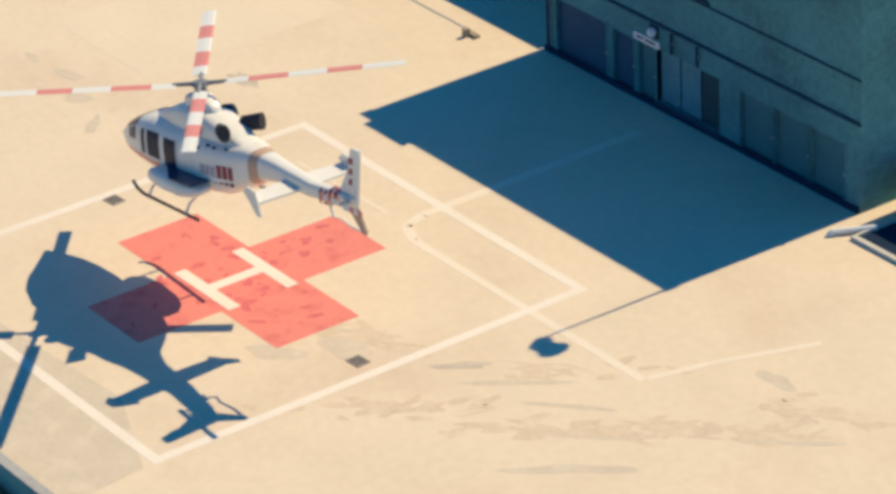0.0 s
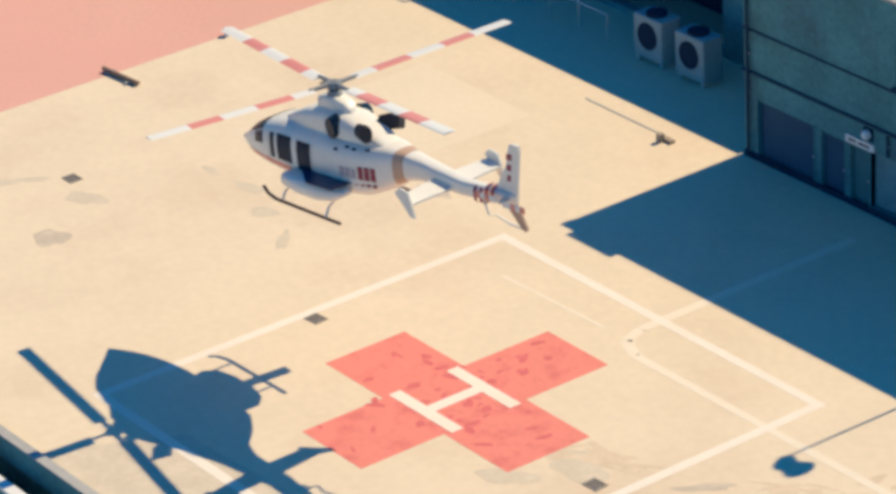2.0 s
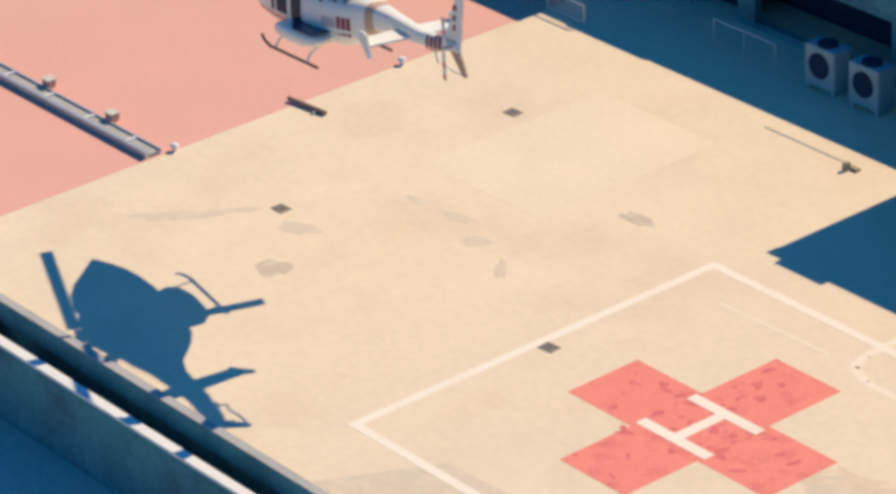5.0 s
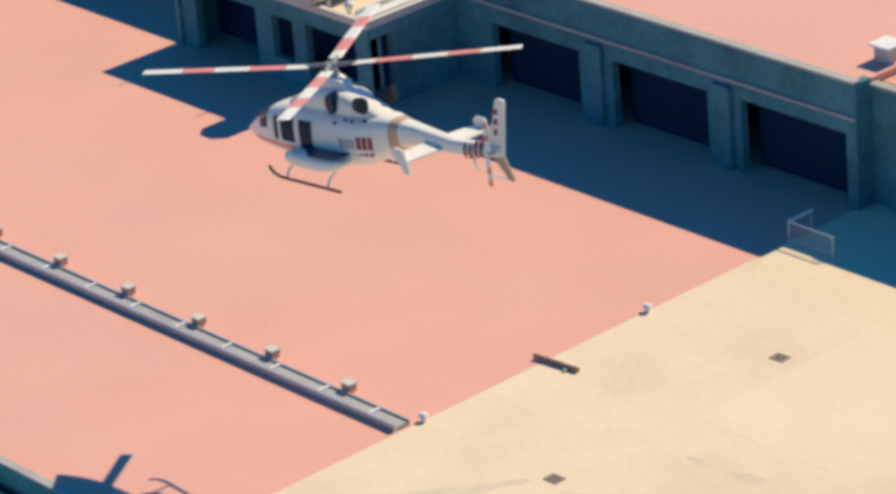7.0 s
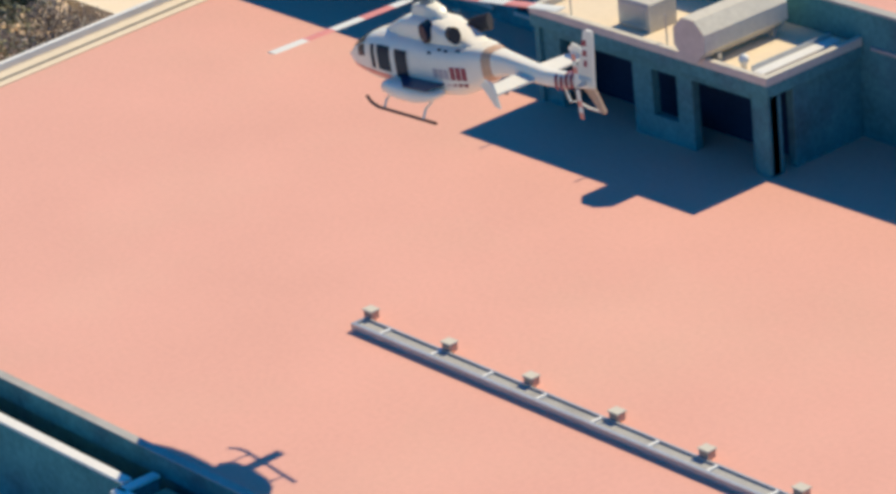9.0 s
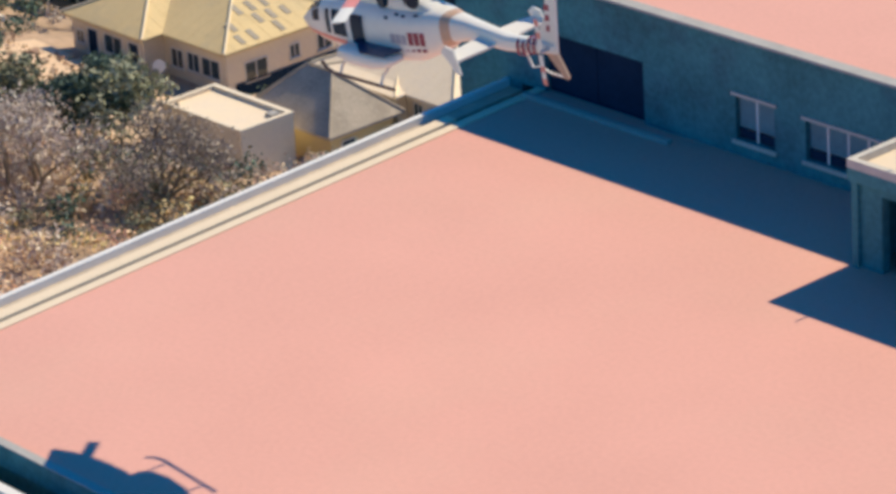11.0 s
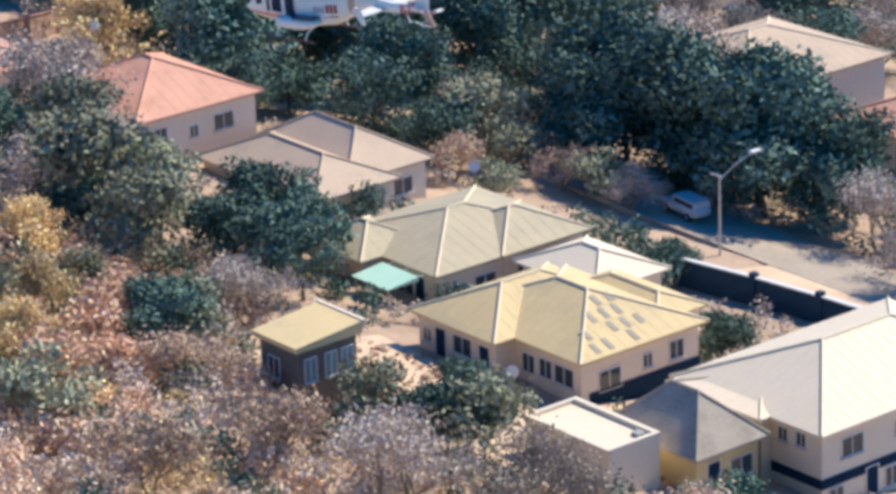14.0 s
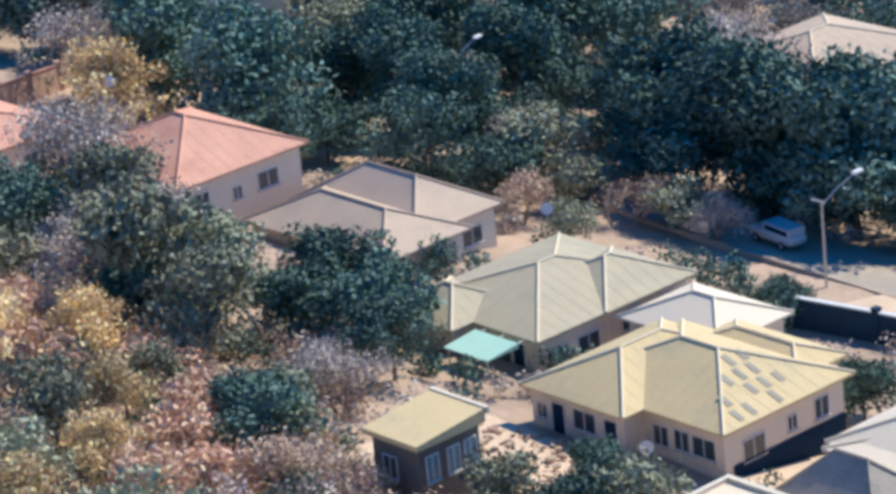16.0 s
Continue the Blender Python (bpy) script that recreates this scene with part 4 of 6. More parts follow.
def helicopter():
    h = thing("helicopter", "white rescue helicopter with red-striped rotor blades in flight", "helicopter")
    part("fuselage", loft(bmesh.new(), HULL, 28), HELI_WHITE, h, smooth=True)
    part("engine_cowling", loft(bmesh.new(), [(2.35, -1.16, 0.2, 0.06), (1.7, -1.0, 0.48, 0.2), (0.9, -0.88, 0.6, 0.34), (0.0, -0.84, 0.62, 0.38), (-0.9, -0.88, 0.64, 0.38), (-1.8, -1.02, 0.54, 0.32), (-2.7, -1.22, 0.36, 0.18), (-3.3, -1.33, 0.18, 0.07)], 24, 3.4), HELI_WHITE, h, smooth=True)
    part("gearbox_fairing", loft(bmesh.new(), [(0.62, -0.62, 0.2, 0.14), (0.5, -0.5, 0.3, 0.24), (-0.1, -0.46, 0.32, 0.26), (-0.6, -0.52, 0.26, 0.22), (-0.85, -0.6, 0.14, 0.12)], 20, 4.5), HELI_WHITE, h, smooth=True)
    part("rotor_mast_cover", tube(bmesh.new(), (0, 0, -0.34), (0, 0, -0.12), 0.3, 0.2, 14), mat("mast_grey", (0.3, 0.32, 0.32), 0.6, 0.1, 2, 8, 0), h, "grey collar round the mast")
    for s in (1, -1):
        part("engine_intake", tube(bmesh.new(), (-0.55, 0.44 * s, -0.72), (-0.5, 0.76 * s, -0.75), 0.27, 0.24, 16), GLASS_DARK, h, "dark round engine intake")
        part("exhaust_pipe", tube(bmesh.new(), (-1.5, 0.42 * s, -0.72), (-2.15, 0.72 * s, -0.62), 0.17, 0.2, 14), BLACK, h, "dark exhaust pipe")
    # glazing
    part("windscreen", hull_patch(3.75, 2.75, 32, 148, nx=6, na=14), GLASS_DARK, h, smooth=True)
    for s in (0, 1):
        for x0, x1, a0, a1, nm in ((3.25, 2.72, 2, 27, "cockpit_window"), (2.3, 2.08, -8, 28, "side_window"), (1.9, 1.22, -8, 28, "side_window"), (0.95, 0.3, -14, 26, "door_window")):
            b0, b1 = (a0, a1) if s == 0 else (180 - a1, 180 - a0)
            part(nm, hull_patch(x0, x1, b0, b1), GLASS_DARK, h, "dark tinted window", smooth=True)
        b0, b1 = (-14, -28) if s == 0 else (194, 208)
        part("cheat_line", hull_patch(3.9, 1.3, b0, b1, 0.008), HELI_RED, h, "faded red stripe low on the nose", smooth=True)
        y = 1 if s == 0 else -1
        # sponson with dark blue top
        bm = loft(bmesh.new(), [(1.5, -2.42, 0.1, 0.06), (1.2, -2.43, 0.38, 0.2), (0.5, -2.44, 0.5, 0.3), (-0.5, -2.44, 0.5, 0.3), (-1.1, -2.4, 0.42, 0.22), (-1.45, -2.36, 0.2, 0.08)], 16, 3.0)
        bmesh.ops.translate(bm, verts=bm.verts[:], vec=(0, 1.15 * y, -0.06))
        part("sponson", bm, HELI_WHITE, h, smooth=True)
        bm = bmesh.new()
        fin(bm, [(0.95, 0.9 * y), (-1.4, 0.85 * y), (-1.3, 1.62 * y), (-0.2, 1.68 * y)], 0.04, "z", -2.175)
        part("sponson_panel", bm, HELI_BLUE, h, "dark blue panel on the sponson")
        # lettering as plain bars
        bm = bmesh.new()
        for x in (-1.86, -2.08, -2.3):
            fin(bm, [(x + 0.09, -1.98), (x - 0.075, -1.98), (x - 0.075, -1.56), (x + 0.09, -1.56)], 0.03, "y", 0.0)
        for v in bm.verts:
            a = hull_at(v.co.x, 0)
            v.co.y = y * (a.y + 0.012 + (0.004 if v.co.y > 0 else -0.01)) - 0.0
        part("lettering", bm, HELI_MAROON, h, "maroon lettering bars")
        for i in range(7):
            x = -0.9 - 0.22 * i
            bm = fin(bmesh.new(), [(x, -2.2), (x - 0.14, -2.2), (x - 0.14, -2.1), (x, -2.1)], 0.02, "y", 0.0)
            for v in bm.verts:
                a = hull_at(v.co.x, radians(-22))
                v.co.y = y * (a.y + 0.02 + (0.004 if v.co.y > 0 else -0.01))
            part("small_lettering", bm, HELI_MAROON, h, "small maroon lettering bar")
        bm = bmesh.new()
        for i in range(3):
            x = -1.0 - 0.24 * i
            fin(bm, [(x, -1.98), (x - 0.19, -1.98), (x - 0.19, -1.68), (x, -1.68)], 0.02, "y", 0.0)
        for v in bm.verts:
            a = hull_at(v.co.x, 0)
            v.co.y = y * (a.y + 0.012 + (0.004 if v.co.y > 0 else -0.01))
        part("emblem", bm, mat("emblem_%d" % s, (0.45, 0.42, 0.45), 0.5, 0.1, 2, 8, 0), h, "pale blue-grey emblem")
        # skid
        bm = pipe(bmesh.new(), [(-1.55, 1.47 * y, -3.32), (1.45, 1.47 * y, -3.24), (1.8, 1.47 * y, -3.12), (1.98, 1.47 * y, -2.93)], 0.055, 8)
        part("skid", bm, mat("skid_brown_%d" % s, (0.16, 0.1, 0.08), 0.6, 0.1, 2, 8, 0), h)
        for x in (1.15, -0.9):
            bm = pipe(bmesh.new(), [(x, 0.3 * y, -2.7), (x, 0.9 * y, -2.78), (x, 1.3 * y, -2.98), (x, 1.47 * y, -3.27)], 0.045, 8)
            part("skid_leg", bm, HELI_WHITE, h)
        # stabiliser half and end plate
        bm = bmesh.new()
        fin(bm, [(-4.5, 0.18 * y), (-5.25, 0.18 * y), (-5.2, 1.75 * y), (-4.62, 1.75 * y)], 0.07, "z", -1.28)
        part("stabiliser", bm, HELI_WHITE, h)
        bm = bmesh.new()
        fin(bm, [(-4.5, -1.15), (-4.75, -0.9), (-5.1, -0.92), (-5.2, -1.2), (-5.32, -1.66), (-5.1, -1.68), (-4.78, -1.36)], 0.06, "y", 1.78 * y)
        part("end_plate", bm, HELI_WHITE, h)
    for y in (1, -1):
        for x, a in ((-1.15, 42), (-1.45, 40), (-0.75, 30), (-1.95, 44)):
            b0, b1 = (a, a + 7) if y == 1 else (173 - a, 180 - a)
            part("vent_slot", hull_patch(x, x - 0.17, b0, b1, 0.012, 2, 2), GLASS_DARK, h, "small dark vent slot")
        for x in (2.42, 0.98, 0.22):
            b0, b1 = (-30, 30) if y == 1 else (150, 210)
            part("door_seam", hull_patch(x, x - 0.035, b0, b1, 0.006, 1, 8), STEEL, h, "thin grey door seam", smooth=True)
    part("belly_light", tube(bmesh.new(), (2.3, 0, -2.72), (2.3, 0, -2.86), 0.1, 0.08, 12), GLASS_DARK, h)
    # orange band, maroon stripes on the tail
    part("tail_band", hull_patch(-2.95, -3.3, 0, 360, 0.008, 3, 24), HELI_ORANGE, h, "faded orange band", smooth=True)
    for k in range(4):
        part("tail_stripe", hull_patch(-6.2 - 0.24 * k, -6.32 - 0.24 * k, 0, 360, 0.045, 2, 20), HELI_MAROON, h, "maroon tail stripe", smooth=True)
    bm = fin(bmesh.new(), [(-6.9, -0.95), (-7.5, -0.3), (-7.72, 0.24), (-7.84, 0.3), (-8.1, 0.28), (-8.12, 0.15), (-7.85, -0.9), (-7.8, -1.15), (-7.3, -1.2)], 0.09)
    part("tail_fin", bm, HELI_WHITE, h)
    bm = fin(bmesh.new(), [(-7.25, -1.15), (-7.8, -1.1), (-8.16, -2.3), (-8.1, -2.4), (-7.95, -2.38)], 0.07)
    part("ventral_fin", bm, HELI_ORANGE, h, "brownish lower tail fin")
    for z in (-0.62, -0.38, -0.14):
        bm = fin(bmesh.new(), [(-7.55 - 0.1 * z, z), (-7.82 - 0.25 * z, z + 0.0), (-7.85 - 0.25 * z, z + 0.14), (-7.62 - 0.1 * z, z + 0.14)], 0.1)
        part("fin_lettering", bm, HELI_MAROON, h, "maroon lettering bar on the fin")
    part("tail_skid", pipe(bmesh.new(), [(-6.3, 0, -1.25), (-6.5, 0, -1.75), (-6.85, 0, -2.1), (-7.35, 0, -2.32), (-7.9, 0, -2.34)], 0.04), HELI_WHITE, h)
    # the hull hangs under the mast and the boom droops towards the tail
    for ob in h.children:
        for v in ob.data.vertices:
            x, z = v.co.x, v.co.z
            s = min(max((-x - 2.4) / 4.2, 0.0), 1.0)
            droop = 0.5 * s * s * (3 - 2 * s)
            if x < -6.6:
                droop *= max(0.0, 1 - abs(z + 1.1) / 1.2)
            v.co.z = z - 0.4 * (min(max(-z / 0.9, 0.0), 1.0) if x > -6.6 else 1.0) - droop
            v.co.x = x * 1.015 + (0.2 if ob.name.startswith("skid") else 0.0)
    # rotors
    hub = bmesh.new()
    tube(hub, (0, 0, -0.8), (0, 0, 0.12), 0.09, 0.07, 10)
    tube(hub, (0, 0, -0.06), (0, 0, 0.1), 0.26, 0.22, 12)
    for k in range(4):
        a = radians(90 * k)
        tube(hub, (0, 0, 0.02), (0.85 * math.cos(a), 0.85 * math.sin(a), 0.04), 0.09, 0.06, 8)
    rotor = part("main_rotor", hub, mat("rotor_head_grey", (0.3, 0.3, 0.29), 0.5, 0.15, 2, 8, 0, metal=0.3), h)
    first = None
    for k in range(4):
        if first is None:
            first = part("rotor_blade", blade(6.4, 0.46, [(0.75, 1.5, 0), (1.5, 2.75, 1), (2.75, 3.95, 0), (3.95, 5.05, 1), (5.05, 6.4, 0)]), [HELI_WHITE, HELI_RED], rotor, "white blade with red stripes")
        else:
            ob = put(new("rotor_blade", first.data), rotor, "white blade with red stripes")
            ob.matrix_basis = pose(0, 0, 0, 0, 0, 90 * k)
    th = tube(bmesh.new(), (0, -0.12, 0), (0, 0.3, 0), 0.07, 0.06, 10)
    tail_rotor = part("tail_rotor", th, STEEL, h)
    tail_rotor.matrix_basis = pose(-7.66, 0.16, -1.85)
    for k in range(2):
        bm = blade(1.05, 0.2, [(0.1, 0.45, 0), (0.45, 0.65, 1), (0.65, 0.85, 0), (0.85, 1.05, 1)], 0.03, 0.0)
        ob = part("tail_blade", bm, [HELI_WHITE, HELI_RED], tail_rotor)
        ob.matrix_basis = pose(0, 0.28, 0, 0, 0, 0) @ pose(0, 0, 0, 0, 180 * k, 0) @ pose(0, 0, 0, 90, 0, 0)
    return h, rotor, tail_rotor


deck_things()
HELI, ROTOR, TAIL_ROTOR = helicopter()


# houses
ROOF_YELLOW = mat("yellow_roof_sheet", (0.75, 0.57, 0.29), 0.7, 0.07, 0.4, 5.0, 0.1, second=(0.5, 0.42, 0.27), amount=0.6, big=0.3)
ROOF_GREEN = mat("grey_green_roof_sheet", (0.55, 0.46, 0.3), 0.7, 0.07, 0.4, 5.0, 0.1, second=(0.38, 0.35, 0.26), amount=0.6, big=0.3)
ROOF_BEIGE = mat("beige_roof_sheet", (0.64, 0.48, 0.34), 0.75, 0.08, 0.4, 5.0, 0.1, second=(0.42, 0.34, 0.28), amount=0.6, big=0.3)
ROOF_WHITE = mat("white_roof_sheet", (0.88, 0.73, 0.53), 0.6, 0.05, 0.4, 5.0, 0.08, second=(0.7, 0.6, 0.5), amount=0.5, big=0.4)
ROOF_RED = mat("red_tile", (0.76, 0.4, 0.27), 0.8, 0.1, 0.5, 6.0, 0.2, second=(0.55, 0.26, 0.19), amount=0.6, big=0.4)
RIDGE = mat("pale_ridge_cap", (0.84, 0.7, 0.48), 0.7, 0.06, 0.6, 5.0, 0.1)
THATCH = mat("grey_thatch", (0.46, 0.39, 0.31), 0.95, 0.2, 0.8, 7.0, 0.5, second=(0.3, 0.26, 0.21), amount=0.7, big=0.5)
PLASTER = mat("house_plaster", (0.82, 0.71, 0.55), 0.85, 0.06, 0.5, 5.0, 0.12, second=(0.66, 0.6, 0.5), amount=0.5, big=0.5)
PLASTER_YELLOW = mat("yellow_plaster", (0.72, 0.58, 0.3), 0.85, 0.06, 0.5, 5.0, 0.12)
BRICK = mat("red_brick_paint", (0.42, 0.23, 0.17), 0.9, 0.12, 0.8, 7.0, 0.25)
AQUA = mat("turquoise_sheet", (0.5, 0.72, 0.55), 0.5, 0.06, 0.6, 5.0, 0.1)


def hip_roof(bm, x0, x1, y0, y1, z, rise, over=0.5, thick=0.16):
    """A hipped roof with an eave board, ridge along the longer side."""
    x0, x1, y0, y1 = x0 - over, x1 + over, y0 - over, y1 + over
    w = min(x1 - x0, y1 - y0) / 2
    lo = [bm.verts.new((x, y, z - thick)) for x, y in ((x0, y0), (x1, y0), (x1, y1), (x0, y1))]
    hi = [bm.verts.new((x, y, z)) for x, y in ((x0, y0), (x1, y0), (x1, y1), (x0, y1))]
    if x1 - x0 >= y1 - y0:
        r = [bm.verts.new((x0 + w, (y0 + y1) / 2, z + rise)), bm.verts.new((x1 - w + 1e-3, (y0 + y1) / 2, z + rise))]
        fs = [(hi[0], hi[1], r[1], r[0]), (hi[1], hi[2], r[1]), (hi[2], hi[3], r[0], r[1]), (hi[3], hi[0], r[0])]
    else:
        r = [bm.verts.new(((x0 + x1) / 2, y0 + w, z + rise)), bm.verts.new(((x0 + x1) / 2, y1 - w + 1e-3, z + rise))]
        fs = [(hi[0], hi[1], r[0]), (hi[1], hi[2], r[1], r[0]), (hi[2], hi[3], r[1]), (hi[3], hi[0], r[0], r[1])]
    for f in fs:
        bm.faces.new(f)
    bm.faces.new(lo[::-1])
    for i in range(4):
        bm.faces.new((lo[i], lo[(i + 1) % 4], hi[(i + 1) % 4], hi[i]))
    corners = [v.co.copy() for v in hi]
    ends = [v.co.copy() for v in r]
    caps = [(ends[0], ends[1])]
    for c in corners:
        caps.append((c, min(ends, key=lambda e: (e - c).length)))
    return caps


def window_on(parent, side, u, z, wall, w=1.1, h=1.1, pane=None, door=False):
    """A window or door set proud of a wall: side s/n runs along x, e/w along y."""
    pane = pane or PANE
    def b(u0, u1, d0, d1, z0, z1):
        if side in "sn":
            s = -1 if side == "s" else 1
            return (u0, u1, wall + s * d0, wall + s * d1, z0, z1)
        s = 1 if side == "e" else -1
        return (wall + s * d0, wall + s * d1, u0, u1, z0, z1)
    if door:
        d = part("door", boxes(b(u, u + 0.95, 0.003, 0.06, z, z + 2.05)), DARKWALL, parent)
        part("door_frame", boxes(b(u - 0.08, u, 0.003, 0.09, z, z + 2.12), b(u + 0.95, u + 1.03, 0.003, 0.09, z, z + 2.12), b(u, u + 0.95, 0.003, 0.09, z + 2.05, z + 2.12)), WHITE, d)
        return
    f = part("window", boxes(b(u - 0.06, u + w + 0.06, 0.003, 0.07, z - 0.06, z), b(u - 0.06, u + w + 0.06, 0.003, 0.07, z + h, z + h + 0.06), b(u - 0.06, u, 0.003, 0.07, z, z + h), b(u + w, u + w + 0.06, 0.003, 0.07, z, z + h), b(u + w / 2 - 0.03, u + w / 2 + 0.03, 0.003, 0.06, z, z + h)), WHITE, parent)
    part("pane", boxes(b(u, u + w / 2 - 0.03, 0.003, 0.03, z, z + h), b(u + w / 2 + 0.03, u + w, 0.003, 0.03, z, z + h)), pane, f)
    part("sill", boxes(b(u - 0.12, u + w + 0.12, 0.003, 0.16, z - 0.13, z - 0.062)), WALL_PALE, f)


def house(label, rects, eave, roof, wall, rise=1.9, drop=3.6, openings=(), turn=0.0, ribs=True):
    """A house over one or more rectangles, each with a hipped roof. Openings: side, along, height above the floor, wall, kind."""
    cx, cy = (rects[0][0] + rects[0][1]) / 2, (rects[0][2] + rects[0][3]) / 2
    h = thing("house", label, "house", pose(cx, cy, 0, 0, 0, turn))
    inv = Matrix.Translation((-cx, -cy, 0))
    for i, r in enumerate(rects):
        x0, x1, y0, y1 = r[:4]
        up = r[4] if len(r) > 4 else rise
        lift = 0.012 * i
        bm = bmesh.new()
        box(bm, x0, x1, y0, y1, eave - drop, eave - 0.1 + lift)
        part("wall", bm, wall, h)
        bm = bmesh.new()
        caps = hip_roof(bm, x0, x1, y0, y1, eave + lift, up)
        ro = part("roof", bm, roof, h)
        bm = bmesh.new()
        for p, q in caps:
            tube(bm, p + Vector((0, 0, 0.03)), q + Vector((0, 0, 0.03)), 0.09, 0.09, 6)
        part("ridge_cap", bm, RIDGE if ribs and roof is not ROOF_RED else roof, ro)
        if ribs:
            bm = bmesh.new()
            o, w = 0.5, min(x1 - x0, y1 - y0) / 2 + 0.5
            k = up / w
            X0, X1, Y0, Y1 = x0 - o, x1 + o, y0 - o, y1 + o
            n = int((X1 - X0) / 0.9)
            for j in range(1, n):
                x = X0 + (X1 - X0) * j / n
                d = min(x - X0, X1 - x, (Y1 - Y0) / 2)
                for ys, sg in ((Y0, 1), (Y1, -1)):
                    tube(bm, (x, ys, eave + lift + 0.01), (x, ys + sg * d, eave + lift + 0.01 + k * d), 0.006, 0.006, 4)
            n = int((Y1 - Y0) / 0.9)
            for j in range(1, n):
                y = Y0 + (Y1 - Y0) * j / n
                d = min(y - Y0, Y1 - y, (X1 - X0) / 2)
                for xs, sg in ((X0, 1), (X1, -1)):
                    tube(bm, (xs, y, eave + lift + 0.01), (xs + sg * d, y, eave + lift + 0.01 + k * d), 0.006, 0.006, 4)
            part("roof_ribs", bm, roof, ro)
    for side, u, z, at, kind in openings:
        window_on(h, side, u, eave - 2.75 + z, at, door=kind == "door", w=1.7 if kind == "wide" else 0.7 if kind == "small" else 1.1, h=0.8 if kind == "small" else 1.15)
    for ob in h.children:
        ob.matrix_basis = inv @ ob.matrix_basis
    return h


def houses():
    h3 = house("cream house with a yellow hipped sheet roof and worn patches", [(-164.6, -152.2, 61.0, 70.6), (-165.7, -158.3, 59.4, 70.0, 1.75), (-162.0, -154.2, 69.0, 72.4, 0.8)], -27.8, ROOF_YELLOW, PLASTER, rise=2.0, openings=(
        ("s", -165.2, 0.9, 59.4, "small"), ("s", -164.0, 0.0, 59.4, "door"), ("s", -162.3, 0.9, 59.4, "wide"), ("s", -159.8, 0.0, 59.4, "door"), ("s", -157.6, 0.6, 61.0, "window"), ("s", -156.0, 0.7, 61.0, "window"), ("s", -154.6, 0.7, 61.0, "wide"),
        ("e", 62.4, 0.4, -152.2, "wide"), ("e", 66.0, 0.9, -152.2, "small"), ("e", 68.2, 0.8, -152.2, "window")))
    # worn strips on the eastern slope
    rng = random.Random(9)
    cx, cy = -158.4, 65.8
    worn = mat("worn_roof_strip", (0.4, 0.35, 0.28), 0.85, 0.12, 1.0, 6.0, 0.1)
    k = 2.0 / 5.3
    for row in range(4):
        for j in range(5 + row):
            y = 62.2 + 1.05 * j + 0.35 * row
            d0 = 0.35 + row * 1.15
            if y + 0.5 > 71.1 - d0 or y < 60.5 + d0 + 0.4 or rng.random() < 0.12:
                continue
            x = -151.7 - d0
            bm = bmesh.new()
            ln = rng.uniform(0.75, 1.0)
            vs = [(x, y), (x, y + 0.4), (x - ln, y + 0.4), (x - ln, y)]
            lo = [bm.verts.new((u - cx, v - cy, -27.8 + k * (-151.7 - u) + 0.02)) for u, v in vs]
            hi = [bm.verts.new((u - cx, v - cy, -27.8 + k * (-151.7 - u) + 0.035)) for u, v in vs]
            bm.faces.new(hi)
            for i in range(4):
                bm.faces.new((lo[i], lo[(i + 1) % 4], hi[(i + 1) % 4], hi[i]))
            part("worn_strip", bm, worn, h3)
    house("grey-green sheet-roofed house with a shaded side wall", [(-184.0, -173.0, 66.8, 79.2), (-184.2, -178.6, 65.0, 70.0, 1.35), (-179.4, -172.9, 72.4, 79.35, 1.6)], -29.4, ROOF_GREEN, PLASTER, rise=1.75, openings=(
        ("e", 67.4, 0.4, -173.0, "wide"), ("e", 70.0, 0.5, -173.0, "wide"), ("e", 73.6, 0.9, -172.9, "wide"), ("e", 77.0, 0.9, -172.9, "window"), ("s", -177.2, 0.6, 66.8, "wide"), ("s", -175.2, 0.0, 66.8, "door")))
    house("beige-roofed bungalow under the trees", [(-207.0, -193.7, 72.7, 79.6), (-207.2, -195.4, 77.0, 84.0, 2.3)], -31.0, ROOF_BEIGE, PLASTER, rise=1.7, ribs=False, openings=(("e", 73.6, 0.5, -193.7, "wide"), ("e", 76.6, 0.5, -193.7, "window"), ("e", 81.0, 0.5, -195.4, "wide"), ("s", -197, 0.5, 72.7, "wide")))
    house("white house with a red tiled hipped roof", [(-221.0, -209.3, 68.6, 79.2)], -28.0, ROOF_RED, PLASTER, rise=2.5, drop=5.5, openings=(("e", 70.0, 0.6, -209.3, "window"), ("e", 73.2, 0.5, -209.3, "small"), ("e", 75.4, 0.5, -209.3, "wide"), ("s", -213, 0.6, 68.6, "wide")))
    house("white house with a low red tiled roof", [(-241, -227.2, 59.5, 72.8), (-232, -224.0, 57.0, 63.0, 1.2)], -28.2, ROOF_RED, PLASTER, rise=2.3, drop=5.5, openings=(("e", 65.0, 0.4, -227.2, "wide"), ("e", 69.0, 0.4, -227.2, "window"), ("s", -230, 0.5, 57.0, "wide")))
    house("two-storey white house with a white sheet roof", [(-146.6, -134.8, 64.0, 81.5, 2.4), (-146.1, -139.0, 63.2, 68.0, 0.45)], -28.0, ROOF_WHITE, PLASTER, rise=2.4, drop=8.0, openings=(
        ("e", 65.6, 0.7, -134.8, "wide"), ("e", 70.0, 0.9, -134.8, "small"), ("e", 64.6, -2.2, -134.8, "window"), ("e", 67.6, -2.6, -134.8, "door"), ("e", 69.2, -2.2, -134.8, "window"), ("s", -138.3, 1.3, 64.0, "small"), ("s", -136.8, 1.4, 64.0, "small"), ("s", -142.5, 0.2, 63.2, "wide")))
